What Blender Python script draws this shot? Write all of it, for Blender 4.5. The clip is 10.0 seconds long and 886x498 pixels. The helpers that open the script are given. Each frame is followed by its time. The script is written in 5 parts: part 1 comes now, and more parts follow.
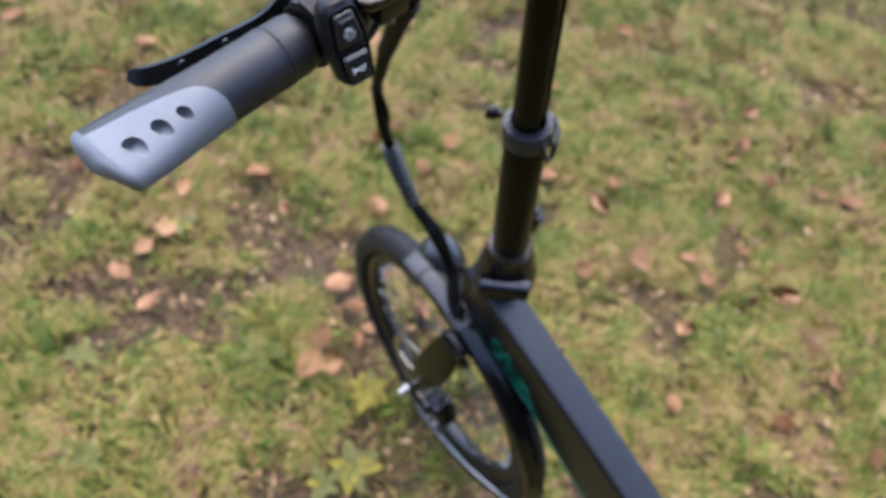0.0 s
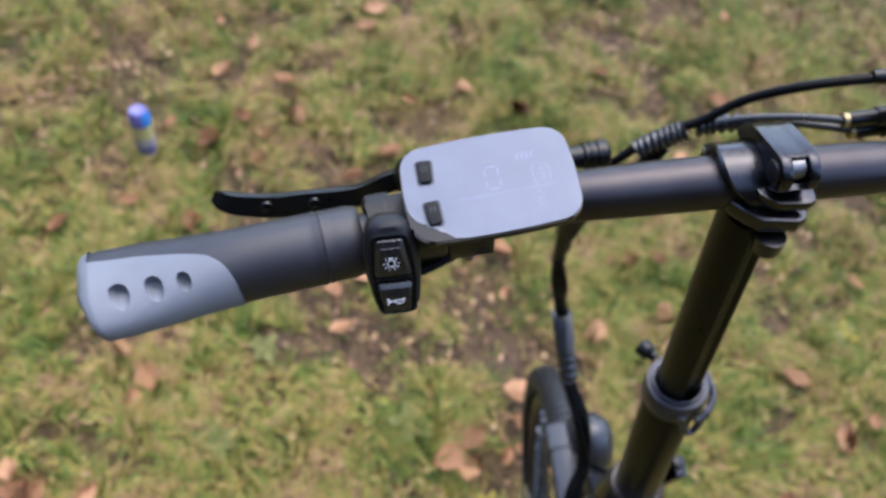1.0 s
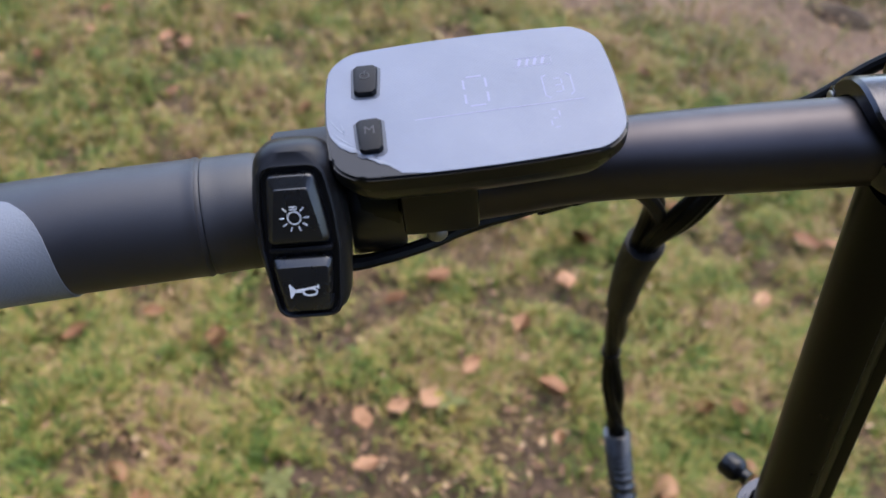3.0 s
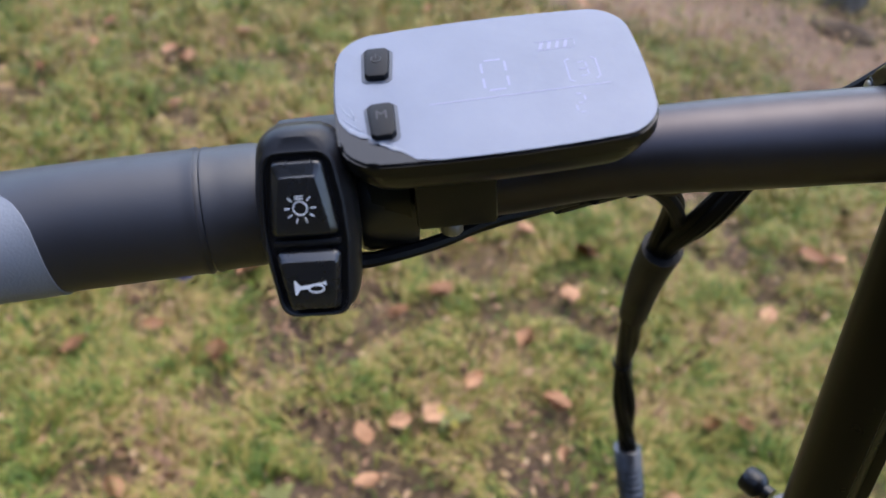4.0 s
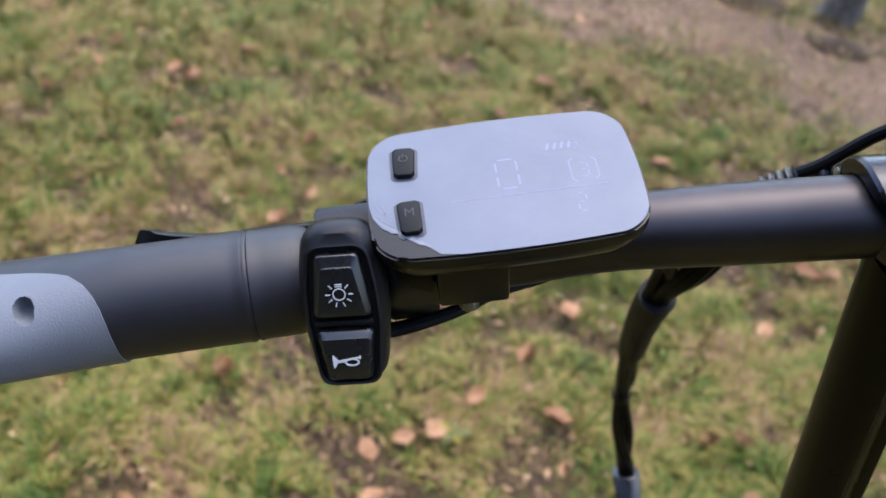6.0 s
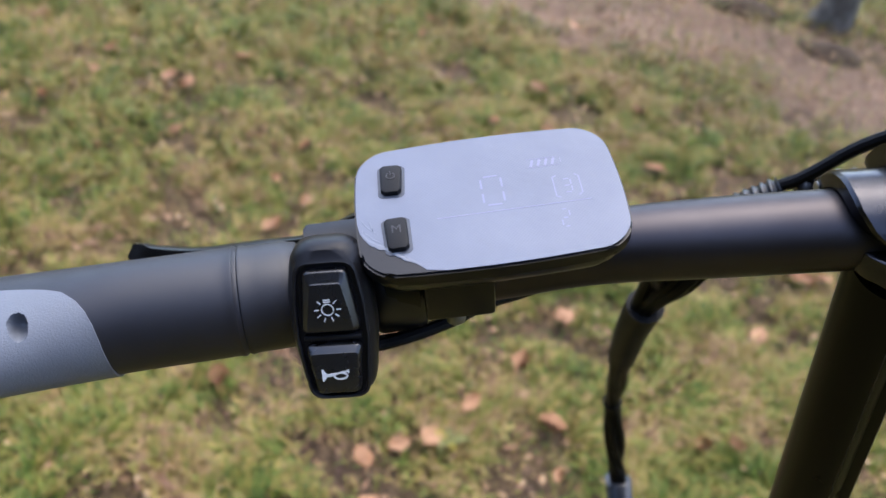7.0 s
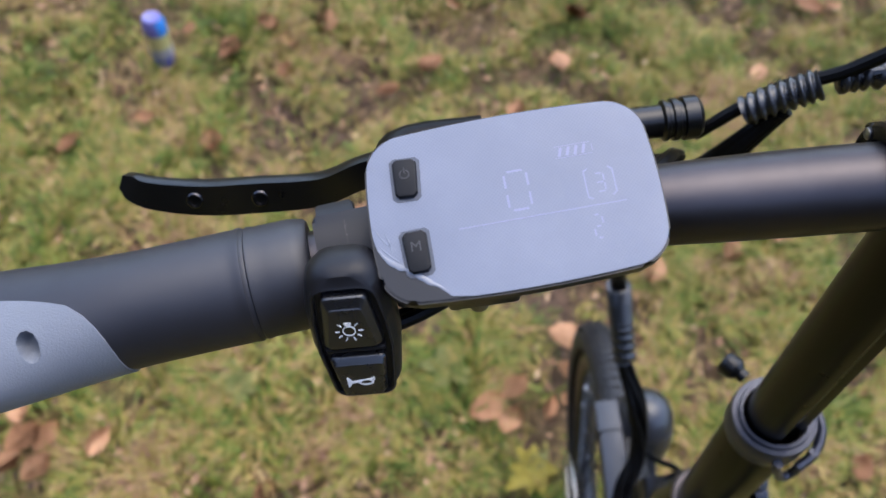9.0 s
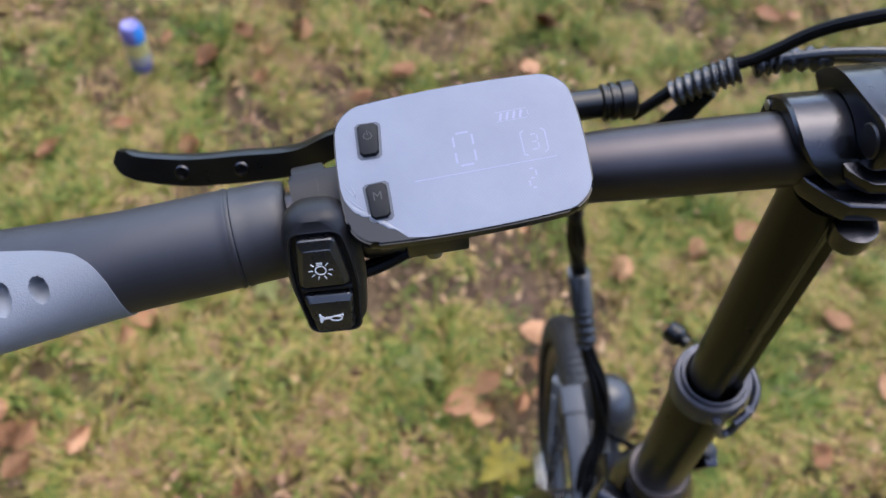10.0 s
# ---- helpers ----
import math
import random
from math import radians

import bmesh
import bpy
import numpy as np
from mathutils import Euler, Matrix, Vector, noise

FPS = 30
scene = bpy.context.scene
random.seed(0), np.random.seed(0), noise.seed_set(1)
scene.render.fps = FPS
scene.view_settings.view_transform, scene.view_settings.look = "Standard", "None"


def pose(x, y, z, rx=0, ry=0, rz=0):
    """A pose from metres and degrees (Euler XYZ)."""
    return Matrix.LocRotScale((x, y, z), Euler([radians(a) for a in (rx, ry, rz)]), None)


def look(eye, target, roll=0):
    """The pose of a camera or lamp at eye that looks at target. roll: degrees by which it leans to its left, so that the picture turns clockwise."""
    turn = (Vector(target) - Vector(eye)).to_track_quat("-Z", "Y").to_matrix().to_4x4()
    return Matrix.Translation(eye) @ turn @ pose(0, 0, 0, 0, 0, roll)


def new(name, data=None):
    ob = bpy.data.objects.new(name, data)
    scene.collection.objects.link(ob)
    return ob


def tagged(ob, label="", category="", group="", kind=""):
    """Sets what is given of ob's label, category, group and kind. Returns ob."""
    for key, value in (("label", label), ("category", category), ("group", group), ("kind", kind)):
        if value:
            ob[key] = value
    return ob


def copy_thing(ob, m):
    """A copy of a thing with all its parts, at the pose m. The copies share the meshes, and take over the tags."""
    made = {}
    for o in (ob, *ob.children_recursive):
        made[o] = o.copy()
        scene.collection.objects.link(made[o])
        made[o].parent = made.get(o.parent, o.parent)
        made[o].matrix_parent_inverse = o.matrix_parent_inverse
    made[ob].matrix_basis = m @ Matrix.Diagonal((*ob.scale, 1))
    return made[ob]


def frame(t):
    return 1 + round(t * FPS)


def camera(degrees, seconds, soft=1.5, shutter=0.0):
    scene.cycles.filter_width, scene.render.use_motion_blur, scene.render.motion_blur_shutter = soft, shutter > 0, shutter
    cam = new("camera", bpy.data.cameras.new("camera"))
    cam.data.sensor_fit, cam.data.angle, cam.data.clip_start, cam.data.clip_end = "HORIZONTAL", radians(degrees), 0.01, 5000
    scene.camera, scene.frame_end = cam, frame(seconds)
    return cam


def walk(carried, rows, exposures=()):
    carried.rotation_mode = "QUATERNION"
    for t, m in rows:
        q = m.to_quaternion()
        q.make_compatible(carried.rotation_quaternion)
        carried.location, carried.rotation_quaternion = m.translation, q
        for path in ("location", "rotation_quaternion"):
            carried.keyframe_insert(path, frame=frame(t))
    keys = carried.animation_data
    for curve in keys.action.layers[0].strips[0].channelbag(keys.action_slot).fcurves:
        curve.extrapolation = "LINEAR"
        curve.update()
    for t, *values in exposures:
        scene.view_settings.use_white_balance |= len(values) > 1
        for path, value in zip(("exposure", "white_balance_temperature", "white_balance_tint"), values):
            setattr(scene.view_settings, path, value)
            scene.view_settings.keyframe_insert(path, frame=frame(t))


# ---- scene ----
cam = camera(57.0, 10.0)
cam.data.dof.use_dof, cam.data.dof.focus_distance, cam.data.dof.aperture_fstop = True, 0.28, 11.0
PATH = [
    (0, (0.067, 0.024, 1.433), (0.086, 1.263, -0.137), 15.2),
    (0.2, (0.056, 0.051, 1.44), (-0.036, 1.283, -0.133), 15.8),
    (0.5, (0.083, 0.123, 1.434), (-0.208, 1.313, -0.147), 15.3),
    (0.7, (0.11, 0.173, 1.439), (-0.343, 1.306, -0.145), 14.2),
    (1, (0.131, 0.222, 1.456), (-0.514, 1.227, -0.148), 12.7),
    (1.5, (0.129, 0.255, 1.43), (-0.582, 1.199, -0.183), 11.7),
    (2, (0.127, 0.278, 1.349), (-0.698, 1.265, -0.182), 11.2),
    (2.5, (0.135, 0.299, 1.307), (-0.825, 1.36, -0.091), 8.2),
    (2.7, (0.138, 0.302, 1.296), (-0.839, 1.369, -0.085), 7.9),
    (3.8, (0.132, 0.308, 1.27), (-0.889, 1.401, -0.058), 7.8),
    (4, (0.13, 0.308, 1.268), (-0.888, 1.397, -0.065), 7.8),
    (4.5, (0.129, 0.307, 1.275), (-0.886, 1.391, -0.064), 7.7),
    (5, (0.132, 0.304, 1.284), (-0.883, 1.389, -0.054), 7.7),
    (5.5, (0.129, 0.297, 1.295), (-0.889, 1.389, -0.036), 7.8),
    (6, (0.13, 0.294, 1.306), (-0.896, 1.392, -0.014), 7.7),
    (6.2, (0.132, 0.293, 1.31), (-0.896, 1.392, -0.008), 7.6),
    (7.3, (0.133, 0.295, 1.314), (-0.892, 1.409, 0.007), 7.6),
    (7.5, (0.133, 0.294, 1.32), (-0.89, 1.408, 0.011), 7.5),
    (8, (0.128, 0.294, 1.327), (-0.861, 1.388, -0.024), 7.9),
    (8.5, (0.111, 0.303, 1.347), (-0.738, 1.292, -0.169), 8.9),
    (9, (0.063, 0.341, 1.356), (-0.52, 1.123, -0.39), 10.1),
    (9.3, (0.051, 0.341, 1.367), (-0.404, 1.062, -0.442), 12.9),
    (9.5, (0.054, 0.337, 1.381), (-0.393, 1.055, -0.431), 12.7),
    (10, (0.094, 0.317, 1.382), (-0.47, 1.155, -0.344), 12.1),
]
walk(cam, [(t, look(eye, target, roll)) for t, eye, target, roll in PATH], [(0.0, 2.18), (0.5, 2.03), (1.0, 2.04), (2.0, 2.02), (2.5, 1.94), (4.0, 2.02), (8.0, 2.02), (8.5, 1.99), (9.0, 1.92), (9.5, 1.92), (10.0, 2.05)])

# ---- light ----
world = bpy.data.worlds.new("world")
scene.world = world
world.use_nodes = True
wn = world.node_tree
sky = wn.nodes.new("ShaderNodeTexSky")
sky.sky_type, sky.sun_disc = "NISHITA", False
sky.sun_elevation, sky.sun_rotation = radians(68), radians(335)
sky.air_density, sky.dust_density, sky.ozone_density = 1.0, 1.6, 1.0
grey = wn.nodes.new("ShaderNodeHueSaturation")
grey.inputs["Hue"].default_value, grey.inputs["Saturation"].default_value = 0.508, 1.0
wn.links.new(sky.outputs["Color"], grey.inputs["Color"])
back = wn.nodes["Background"]
wn.links.new(grey.outputs["Color"], back.inputs["Color"])
back.inputs["Strength"].default_value = 0.195
sun_data = bpy.data.lights.new("sun", "SUN")
sun_data.energy, sun_data.angle, sun_data.color = 0.7, radians(75), (1.0, 0.96, 0.91)
sun = new("sun", sun_data)
sun.matrix_world = pose(0, 0, 8, 22, 0, 205)


# ---- materials ----
def material(name, colour, rough=0.5, metal=0.0, spec=0.5):
    mat = bpy.data.materials.new(name)
    mat.use_nodes = True
    shader = mat.node_tree.nodes["Principled BSDF"]
    shader.inputs["Base Color"].default_value = (*colour, 1)
    shader.inputs["Roughness"].default_value = rough
    shader.inputs["Metallic"].default_value = metal
    shader.inputs["Specular IOR Level"].default_value = spec
    return mat, mat.node_tree, shader


def noise_node(tree, scale, detail=4.0, rough=0.55, coords="Object"):
    co = tree.nodes.new("ShaderNodeTexCoord")
    n = tree.nodes.new("ShaderNodeTexNoise")
    n.inputs["Scale"].default_value = scale
    n.inputs["Detail"].default_value = detail
    n.inputs["Roughness"].default_value = rough
    tree.links.new(co.outputs[coords], n.inputs["Vector"])
    return n


def ramp_node(tree, source, stops):
    r = tree.nodes.new("ShaderNodeValToRGB")
    while len(r.color_ramp.elements) < len(stops):
        r.color_ramp.elements.new(0.5)
    for e, (at, col) in zip(r.color_ramp.elements, stops):
        e.position, e.color = at, (*col, 1)
    tree.links.new(source, r.inputs["Fac"])
    return r


def mix_node(tree, fac, a, b, kind="MIX"):
    m = tree.nodes.new("ShaderNodeMix")
    m.data_type, m.blend_type = "RGBA", kind
    if isinstance(fac, float):
        m.inputs["Factor"].default_value = fac
    else:
        tree.links.new(fac, m.inputs["Factor"])
    for key, value in (("A", a), ("B", b)):
        socket = [s for s in m.inputs if s.name == key and s.type == "RGBA"][0]
        if isinstance(value, tuple):
            socket.default_value = (*value, 1)
        else:
            tree.links.new(value, socket)
    return [s for s in m.outputs if s.type == "RGBA"][0]


def bump(tree, shader, source, strength, distance):
    b = tree.nodes.new("ShaderNodeBump")
    b.inputs["Strength"].default_value = strength
    b.inputs["Distance"].default_value = distance
    tree.links.new(source, b.inputs["Height"])
    tree.links.new(b.outputs["Normal"], shader.inputs["Normal"])


def worn(name, dark, light, rough, grain, depth, metal=0.0, spec=0.5, spread=0.08):
    """A surface with cloudy variation, fine grain relief and uneven gloss."""
    mat, tree, shader = material(name, dark, rough, metal, spec)
    cloud = noise_node(tree, 35.0, 5.0)
    col = ramp_node(tree, cloud.outputs["Fac"], [(0.3, dark), (0.72, light)])
    tree.links.new(col.outputs["Color"], shader.inputs["Base Color"])
    smear = noise_node(tree, 90.0, 3.0)
    span = tree.nodes.new("ShaderNodeMapRange")
    span.inputs["To Min"].default_value = rough - spread
    span.inputs["To Max"].default_value = rough + spread
    tree.links.new(smear.outputs["Fac"], span.inputs["Value"])
    tree.links.new(span.outputs["Result"], shader.inputs["Roughness"])
    fine = noise_node(tree, grain, 2.0)
    bump(tree, shader, fine.outputs["Fac"], 0.5, depth)
    return mat


PAINT = worn("satin_black_paint", (0.0025, 0.0025, 0.0035), (0.0045, 0.0045, 0.006), 0.36, 1800, 0.00004, spec=0.6)
GUARD = worn("mudguard_paint", (0.0025, 0.0025, 0.003), (0.004, 0.004, 0.005), 0.14, 1800, 0.00002, spec=0.3, spread=0.05)
GUARD_TOP = worn("grey_mudguard_plastic", (0.0200, 0.0212, 0.0250), (0.0270, 0.0285, 0.0330), 0.44, 1500, 0.00004, spec=0.5)
ANODISED = worn("black_anodised_metal", (0.044, 0.0400, 0.0425), (0.056, 0.0510, 0.0535), 0.40, 2500, 0.00003, metal=0.96)
POST_METAL = worn("bronze_black_metal", (0.0014, 0.0012, 0.0008), (0.0020, 0.0018, 0.0013), 0.28, 2500, 0.00002, spec=0.14, spread=0.015)
POD_PLASTIC = worn("matt_black_plastic", (0.0060, 0.0060, 0.0072), (0.0085, 0.0085, 0.0102), 0.40, 1800, 0.00007, spec=0.20)
CABLE_SKIN = worn("cable_skin", (0.0016, 0.0016, 0.0019), (0.0028, 0.0028, 0.0031), 0.42, 1500, 0.00004, spec=0.10)
SLEEVE = worn("sleeve_plastic", (0.0030, 0.0031, 0.0036), (0.0046, 0.0047, 0.0052), 0.42, 1500, 0.00008, spec=0.22)
CAST = worn("cast_black_metal", (0.038, 0.0375, 0.041), (0.052, 0.051, 0.056), 0.24, 700, 0.00012, metal=0.96)
GREY_METAL = worn("grey_anodised_metal", (0.026, 0.029, 0.042), (0.036, 0.040, 0.056), 0.36, 2000, 0.00006, metal=0.5)
RUBBER = worn("black_rubber", (0.0078, 0.0078, 0.0108), (0.0105, 0.0105, 0.0142), 0.50, 2600, 0.00010, spec=0.50)
TYRE_RUBBER = worn("tyre_rubber", (0.008, 0.008, 0.009), (0.018, 0.017, 0.017), 0.55, 1200, 0.0002, spec=0.35)
PAD_RUBBER = worn("grey_rubber", (0.1150, 0.1240, 0.1400), (0.1330, 0.1430, 0.1600), 0.55, 1500, 0.00035)
PLASTIC = worn("black_plastic", (0.0016, 0.0016, 0.002), (0.003, 0.003, 0.0034), 0.30, 2200, 0.00006, spec=0.32)
GLOSS = worn("glossy_black_plastic", (0.005, 0.006, 0.009), (0.007, 0.008, 0.012), 0.14, 400, 0.00002, spec=0.22, spread=0.05)
LAMP_SHELL = worn("lamp_shell_plastic", (0.013, 0.0136, 0.016), (0.018, 0.0188, 0.022), 0.30, 1500, 0.00004, spec=0.55)
WRAP = worn("spiral_wrap_plastic", (0.008, 0.0085, 0.0105), (0.012, 0.0127, 0.015), 0.30, 1500, 0.00004, spec=0.55)
NUT_STEEL = worn("dull_steel", (0.16, 0.16, 0.16), (0.24, 0.24, 0.235), 0.42, 900, 0.00008, metal=1.0)
KEY_RUBBER = worn("key_rubber", (0.0035, 0.0036, 0.0042), (0.0055, 0.0056, 0.0064), 0.6, 2200, 0.00008, spec=0.2)
BUTTON = worn("button_plastic", (0.0060, 0.0060, 0.0070), (0.0085, 0.0085, 0.0098), 0.28, 2000, 0.00005, spec=0.6)
SILVER = worn("bright_steel", (0.30, 0.30, 0.30), (0.42, 0.42, 0.41), 0.36, 900, 0.00005, metal=1.0)
BRASS = worn("brass", (0.34, 0.27, 0.14), (0.42, 0.33, 0.18), 0.42, 900, 0.00005, metal=1.0)
WHITE_INK = material("white_print", (0.62, 0.62, 0.62), 0.5)[0]
DULL_INK = material("dull_grey_print", (0.013, 0.0132, 0.015), 0.6)[0]
GREEN_INK = material("green_print", (0.0000, 0.2432, 0.1486), 0.45)[0]


def film_material():
    """Matt protective film with a fine dot screen over the display glass."""
    mat, tree, shader = material("display_film", (0.12, 0.13, 0.18), 0.5, spec=0.3)
    shader.inputs["Coat Weight"].default_value = 0.10
    shader.inputs["Coat Roughness"].default_value = 0.12
    cloud = noise_node(tree, 30.0, 5.0)
    smudge = noise_node(tree, 85.0, 5.0, 0.65)
    gloss = ramp_node(tree, smudge.outputs["Fac"], [(0.3, (0.44, 0.44, 0.44)), (0.55, (0.50, 0.50, 0.50)), (0.75, (0.60, 0.60, 0.60))])
    tree.links.new(gloss.outputs["Color"], shader.inputs["Roughness"])
    # pale mottling: reflected clouds put into the film's base colour
    col = ramp_node(tree, cloud.outputs["Fac"], [(0.25, (0.106, 0.120, 0.156)), (0.5, (0.119, 0.133, 0.170)), (0.8, (0.138, 0.152, 0.190))])
    co = tree.nodes.new("ShaderNodeTexCoord")
    dots = tree.nodes.new("ShaderNodeTexVoronoi")
    dots.inputs["Scale"].default_value = 1150.0
    dots.inputs["Randomness"].default_value = 0.0
    dots.voronoi_dimensions = "2D"
    turn = tree.nodes.new("ShaderNodeMapping")
    turn.inputs["Rotation"].default_value = (0, 0, radians(45))
    tree.links.new(co.outputs["Object"], turn.inputs["Vector"])
    tree.links.new(turn.outputs["Vector"], dots.inputs["Vector"])
    screen = ramp_node(tree, dots.outputs["Distance"], [(0.2, (0.90, 0.90, 0.91)), (0.5, (1.02, 1.02, 1.02))])
    both = mix_node(tree, 1.0, col.outputs["Color"], screen.outputs["Color"], "MULTIPLY")
    tree.links.new(both, shader.inputs["Base Color"])
    ripple = noise_node(tree, 160.0, 3.0)
    bump(tree, shader, ripple.outputs["Fac"], 0.25, 0.0003)
    return mat


FILM = film_material()
CURL = worn("curled_film", (0.070, 0.085, 0.115), (0.105, 0.12, 0.15), 0.28, 600, 0.0002, spec=0.6)
RIM = worn("grey_key_rim", (0.030, 0.036, 0.050), (0.042, 0.050, 0.066), 0.45, 900, 0.0001, spec=0.4)
GLOW, _, glow_shader = material("lit_segments", (0.125, 0.132, 0.20), 0.5)
glow_shader.inputs["Emission Color"].default_value = (0.62, 0.55, 1.0, 1)
glow_shader.inputs["Emission Strength"].default_value = 0.022


def soil_material():
    mat, tree, shader = material("soil_and_moss", (0.1, 0.08, 0.05), 0.95, spec=0.2)
    patch = noise_node(tree, 2.2, 6.0, 0.6)
    grain = noise_node(tree, 45.0, 6.0, 0.7)
    fine = noise_node(tree, 260.0, 4.0, 0.7)
    earth = ramp_node(tree, grain.outputs["Fac"], [(0.25, (0.0280, 0.0165, 0.0105)), (0.5, (0.0680, 0.0410, 0.0270)), (0.75, (0.1500, 0.0950, 0.0610))])
    moss = ramp_node(tree, grain.outputs["Fac"], [(0.25, (0.0278, 0.0190, 0.0090)), (0.5, (0.0850, 0.0560, 0.0260)), (0.78, (0.1900, 0.1240, 0.0600))])
    cover = ramp_node(tree, patch.outputs["Fac"], [(0.36, (0, 0, 0)), (0.58, (1, 1, 1))])
    base = mix_node(tree, cover.outputs["Color"], earth.outputs["Color"], moss.outputs["Color"])
    tree.links.new(base, shader.inputs["Base Color"])
    bump(tree, shader, fine.outputs["Fac"], 0.8, 0.006)
    return mat


def path_material():
    mat, tree, shader = material("trodden_earth", (0.2, 0.16, 0.13), 0.95, spec=0.2)
    grain = noise_node(tree, 30.0, 6.0, 0.7)
    wide = noise_node(tree, 2.5, 4.0)
    a = ramp_node(tree, grain.outputs["Fac"], [(0.3, (0.1150, 0.0730, 0.0460)), (0.7, (0.2300, 0.1510, 0.0960))])
    b = ramp_node(tree, wide.outputs["Fac"], [(0.3, (0.75, 0.75, 0.75)), (0.7, (1.1, 1.05, 1.0))])
    tree.links.new(mix_node(tree, 1.0, a.outputs["Color"], b.outputs["Color"], "MULTIPLY"), shader.inputs["Base Color"])
    fine = noise_node(tree, 200.0, 4.0, 0.7)
    bump(tree, shader, fine.outputs["Fac"], 0.8, 0.005)
    return mat


def foliage(name, stops, rough=0.6, clump=3.5, clumped=1.15, single=0.8):
    """Colour by blade or leaf, shifted in broad and small clumps."""
    mat, tree, shader = material(name, stops[0][1], rough, spec=0.25)
    geo = tree.nodes.new("ShaderNodeNewGeometry")
    total = None
    for source, gain in ((noise_node(tree, clump, 3.0).outputs["Fac"], clumped), (noise_node(tree, clump * 4.5, 2.0).outputs["Fac"], clumped * 0.6), (geo.outputs["Random Per Island"], single)):
        step = tree.nodes.new("ShaderNodeMath")
        step.operation = "MULTIPLY_ADD"
        tree.links.new(source, step.inputs[0])
        step.inputs[1].default_value = gain
        if total is None:
            step.inputs[2].default_value = 0.45 - 0.5 * (clumped * 1.6 + single)
        else:
            tree.links.new(total, step.inputs[2])
        total = step.outputs[0]
    col = ramp_node(tree, total, stops)
    tree.links.new(col.outputs["Color"], shader.inputs["Base Color"])
    return mat


def turf_material():
    """Close rough turf, green and straw by patches, with soil between the tufts."""
    mat, tree, shader = material("rough_turf", (0.12, 0.11, 0.03), 0.95, spec=0.15)
    patch = noise_node(tree, 2.4, 5.0, 0.6)
    grain = noise_node(tree, 38.0, 6.0, 0.75)
    fine = noise_node(tree, 240.0, 4.0, 0.7)
    green = ramp_node(tree, grain.outputs["Fac"], [(0.28, (0.032, 0.033, 0.007)), (0.5, (0.100, 0.092, 0.020)), (0.72, (0.190, 0.160, 0.042))])
    straw = ramp_node(tree, grain.outputs["Fac"], [(0.28, (0.045, 0.030, 0.012)), (0.5, (0.130, 0.094, 0.034)), (0.72, (0.235, 0.172, 0.066))])
    cover = ramp_node(tree, patch.outputs["Fac"], [(0.42, (0, 0, 0)), (0.56, (1, 1, 1))])
    tree.links.new(mix_node(tree, cover.outputs["Color"], green.outputs["Color"], straw.outputs["Color"]), shader.inputs["Base Color"])
    bump(tree, shader, fine.outputs["Fac"], 0.9, 0.008)
    return mat


SOIL = soil_material()
TURF = turf_material()
EARTH = path_material()
GRASS = foliage("grass_blades", [(0.0, (0.0570, 0.0900, 0.0100)), (0.2, (0.1040, 0.1480, 0.0170)), (0.4, (0.1940, 0.1770, 0.0330)), (0.57, (0.2700, 0.2000, 0.0460)), (0.76, (0.3346, 0.2256, 0.0833)), (1.0, (0.2328, 0.1194, 0.0706))], 0.6, 6.0, 1.8)
WEED = foliage("weed_leaves", [(0.1, (0.0676, 0.1014, 0.0338)), (0.5, (0.1351, 0.1486, 0.0473)), (0.9, (0.2703, 0.2230, 0.0608))], 0.6, 20.0)


def leaf_material(name, a, b):
    mat, tree, shader = material(name, a, 0.6, spec=0.3)
    info = tree.nodes.new("ShaderNodeObjectInfo")
    tone = ramp_node(tree, info.outputs["Random"], [(0.0, a), (0.5, tuple((p + q) / 2 for p, q in zip(a, b))), (1.0, b)])
    spots = noise_node(tree, 120.0, 5.0, 0.7)
    blot = ramp_node(tree, spots.outputs["Fac"], [(0.3, (0.72, 0.66, 0.6)), (0.55, (1.0, 1.0, 1.0))])
    tree.links.new(mix_node(tree, 1.0, tone.outputs["Color"], blot.outputs["Color"], "MULTIPLY"), shader.inputs["Base Color"])
    bump(tree, shader, spots.outputs["Fac"], 0.4, 0.0008)
    return mat


LEAF = leaf_material("dry_leaf", (0.2650, 0.1180, 0.0470), (0.4150, 0.2200, 0.1080))
BARK = worn("bark", (0.075, 0.067, 0.055), (0.200, 0.180, 0.150), 0.9, 60, 0.02, spec=0.2)


# ---- shapes ----
def finish(bm, angle=35.0):
    bmesh.ops.recalc_face_normals(bm, faces=bm.faces)
    limit = radians(angle)
    for f in bm.faces:
        f.smooth = True
    for e in bm.edges:
        e.smooth = len(e.link_faces) == 2 and e.calc_face_angle(0.0) < limit


def part(name, bm, mat, parent=None, label="", angle=35.0):
    """Links a bmesh as one mesh object under a thing or under a part."""
    finish(bm, angle)
    me = bpy.data.meshes.new(name)
    bm.to_mesh(me)
    bm.free()
    for one in (mat if isinstance(mat, (list, tuple)) else [mat]):
        me.materials.append(one)
    ob = new(name, me)
    if parent is not None:
        ob.parent = parent
    return tagged(ob, label)


def glide(points, per=6):
    """A smooth line through the points."""
    p = [Vector(q) for q in points]
    p = [2 * p[0] - p[1]] + p + [2 * p[-1] - p[-2]]
    out = []
    for i in range(1, len(p) - 2):
        a, b, c, d = p[i - 1:i + 3]
        for k in range(per):
            u = k / per
            out.append(0.5 * (2 * b + (c - a) * u + (2 * a - 5 * b + 4 * c - d) * u * u + (3 * b - a - 3 * c + d) * u ** 3))
    out.append(p[-2])
    return out


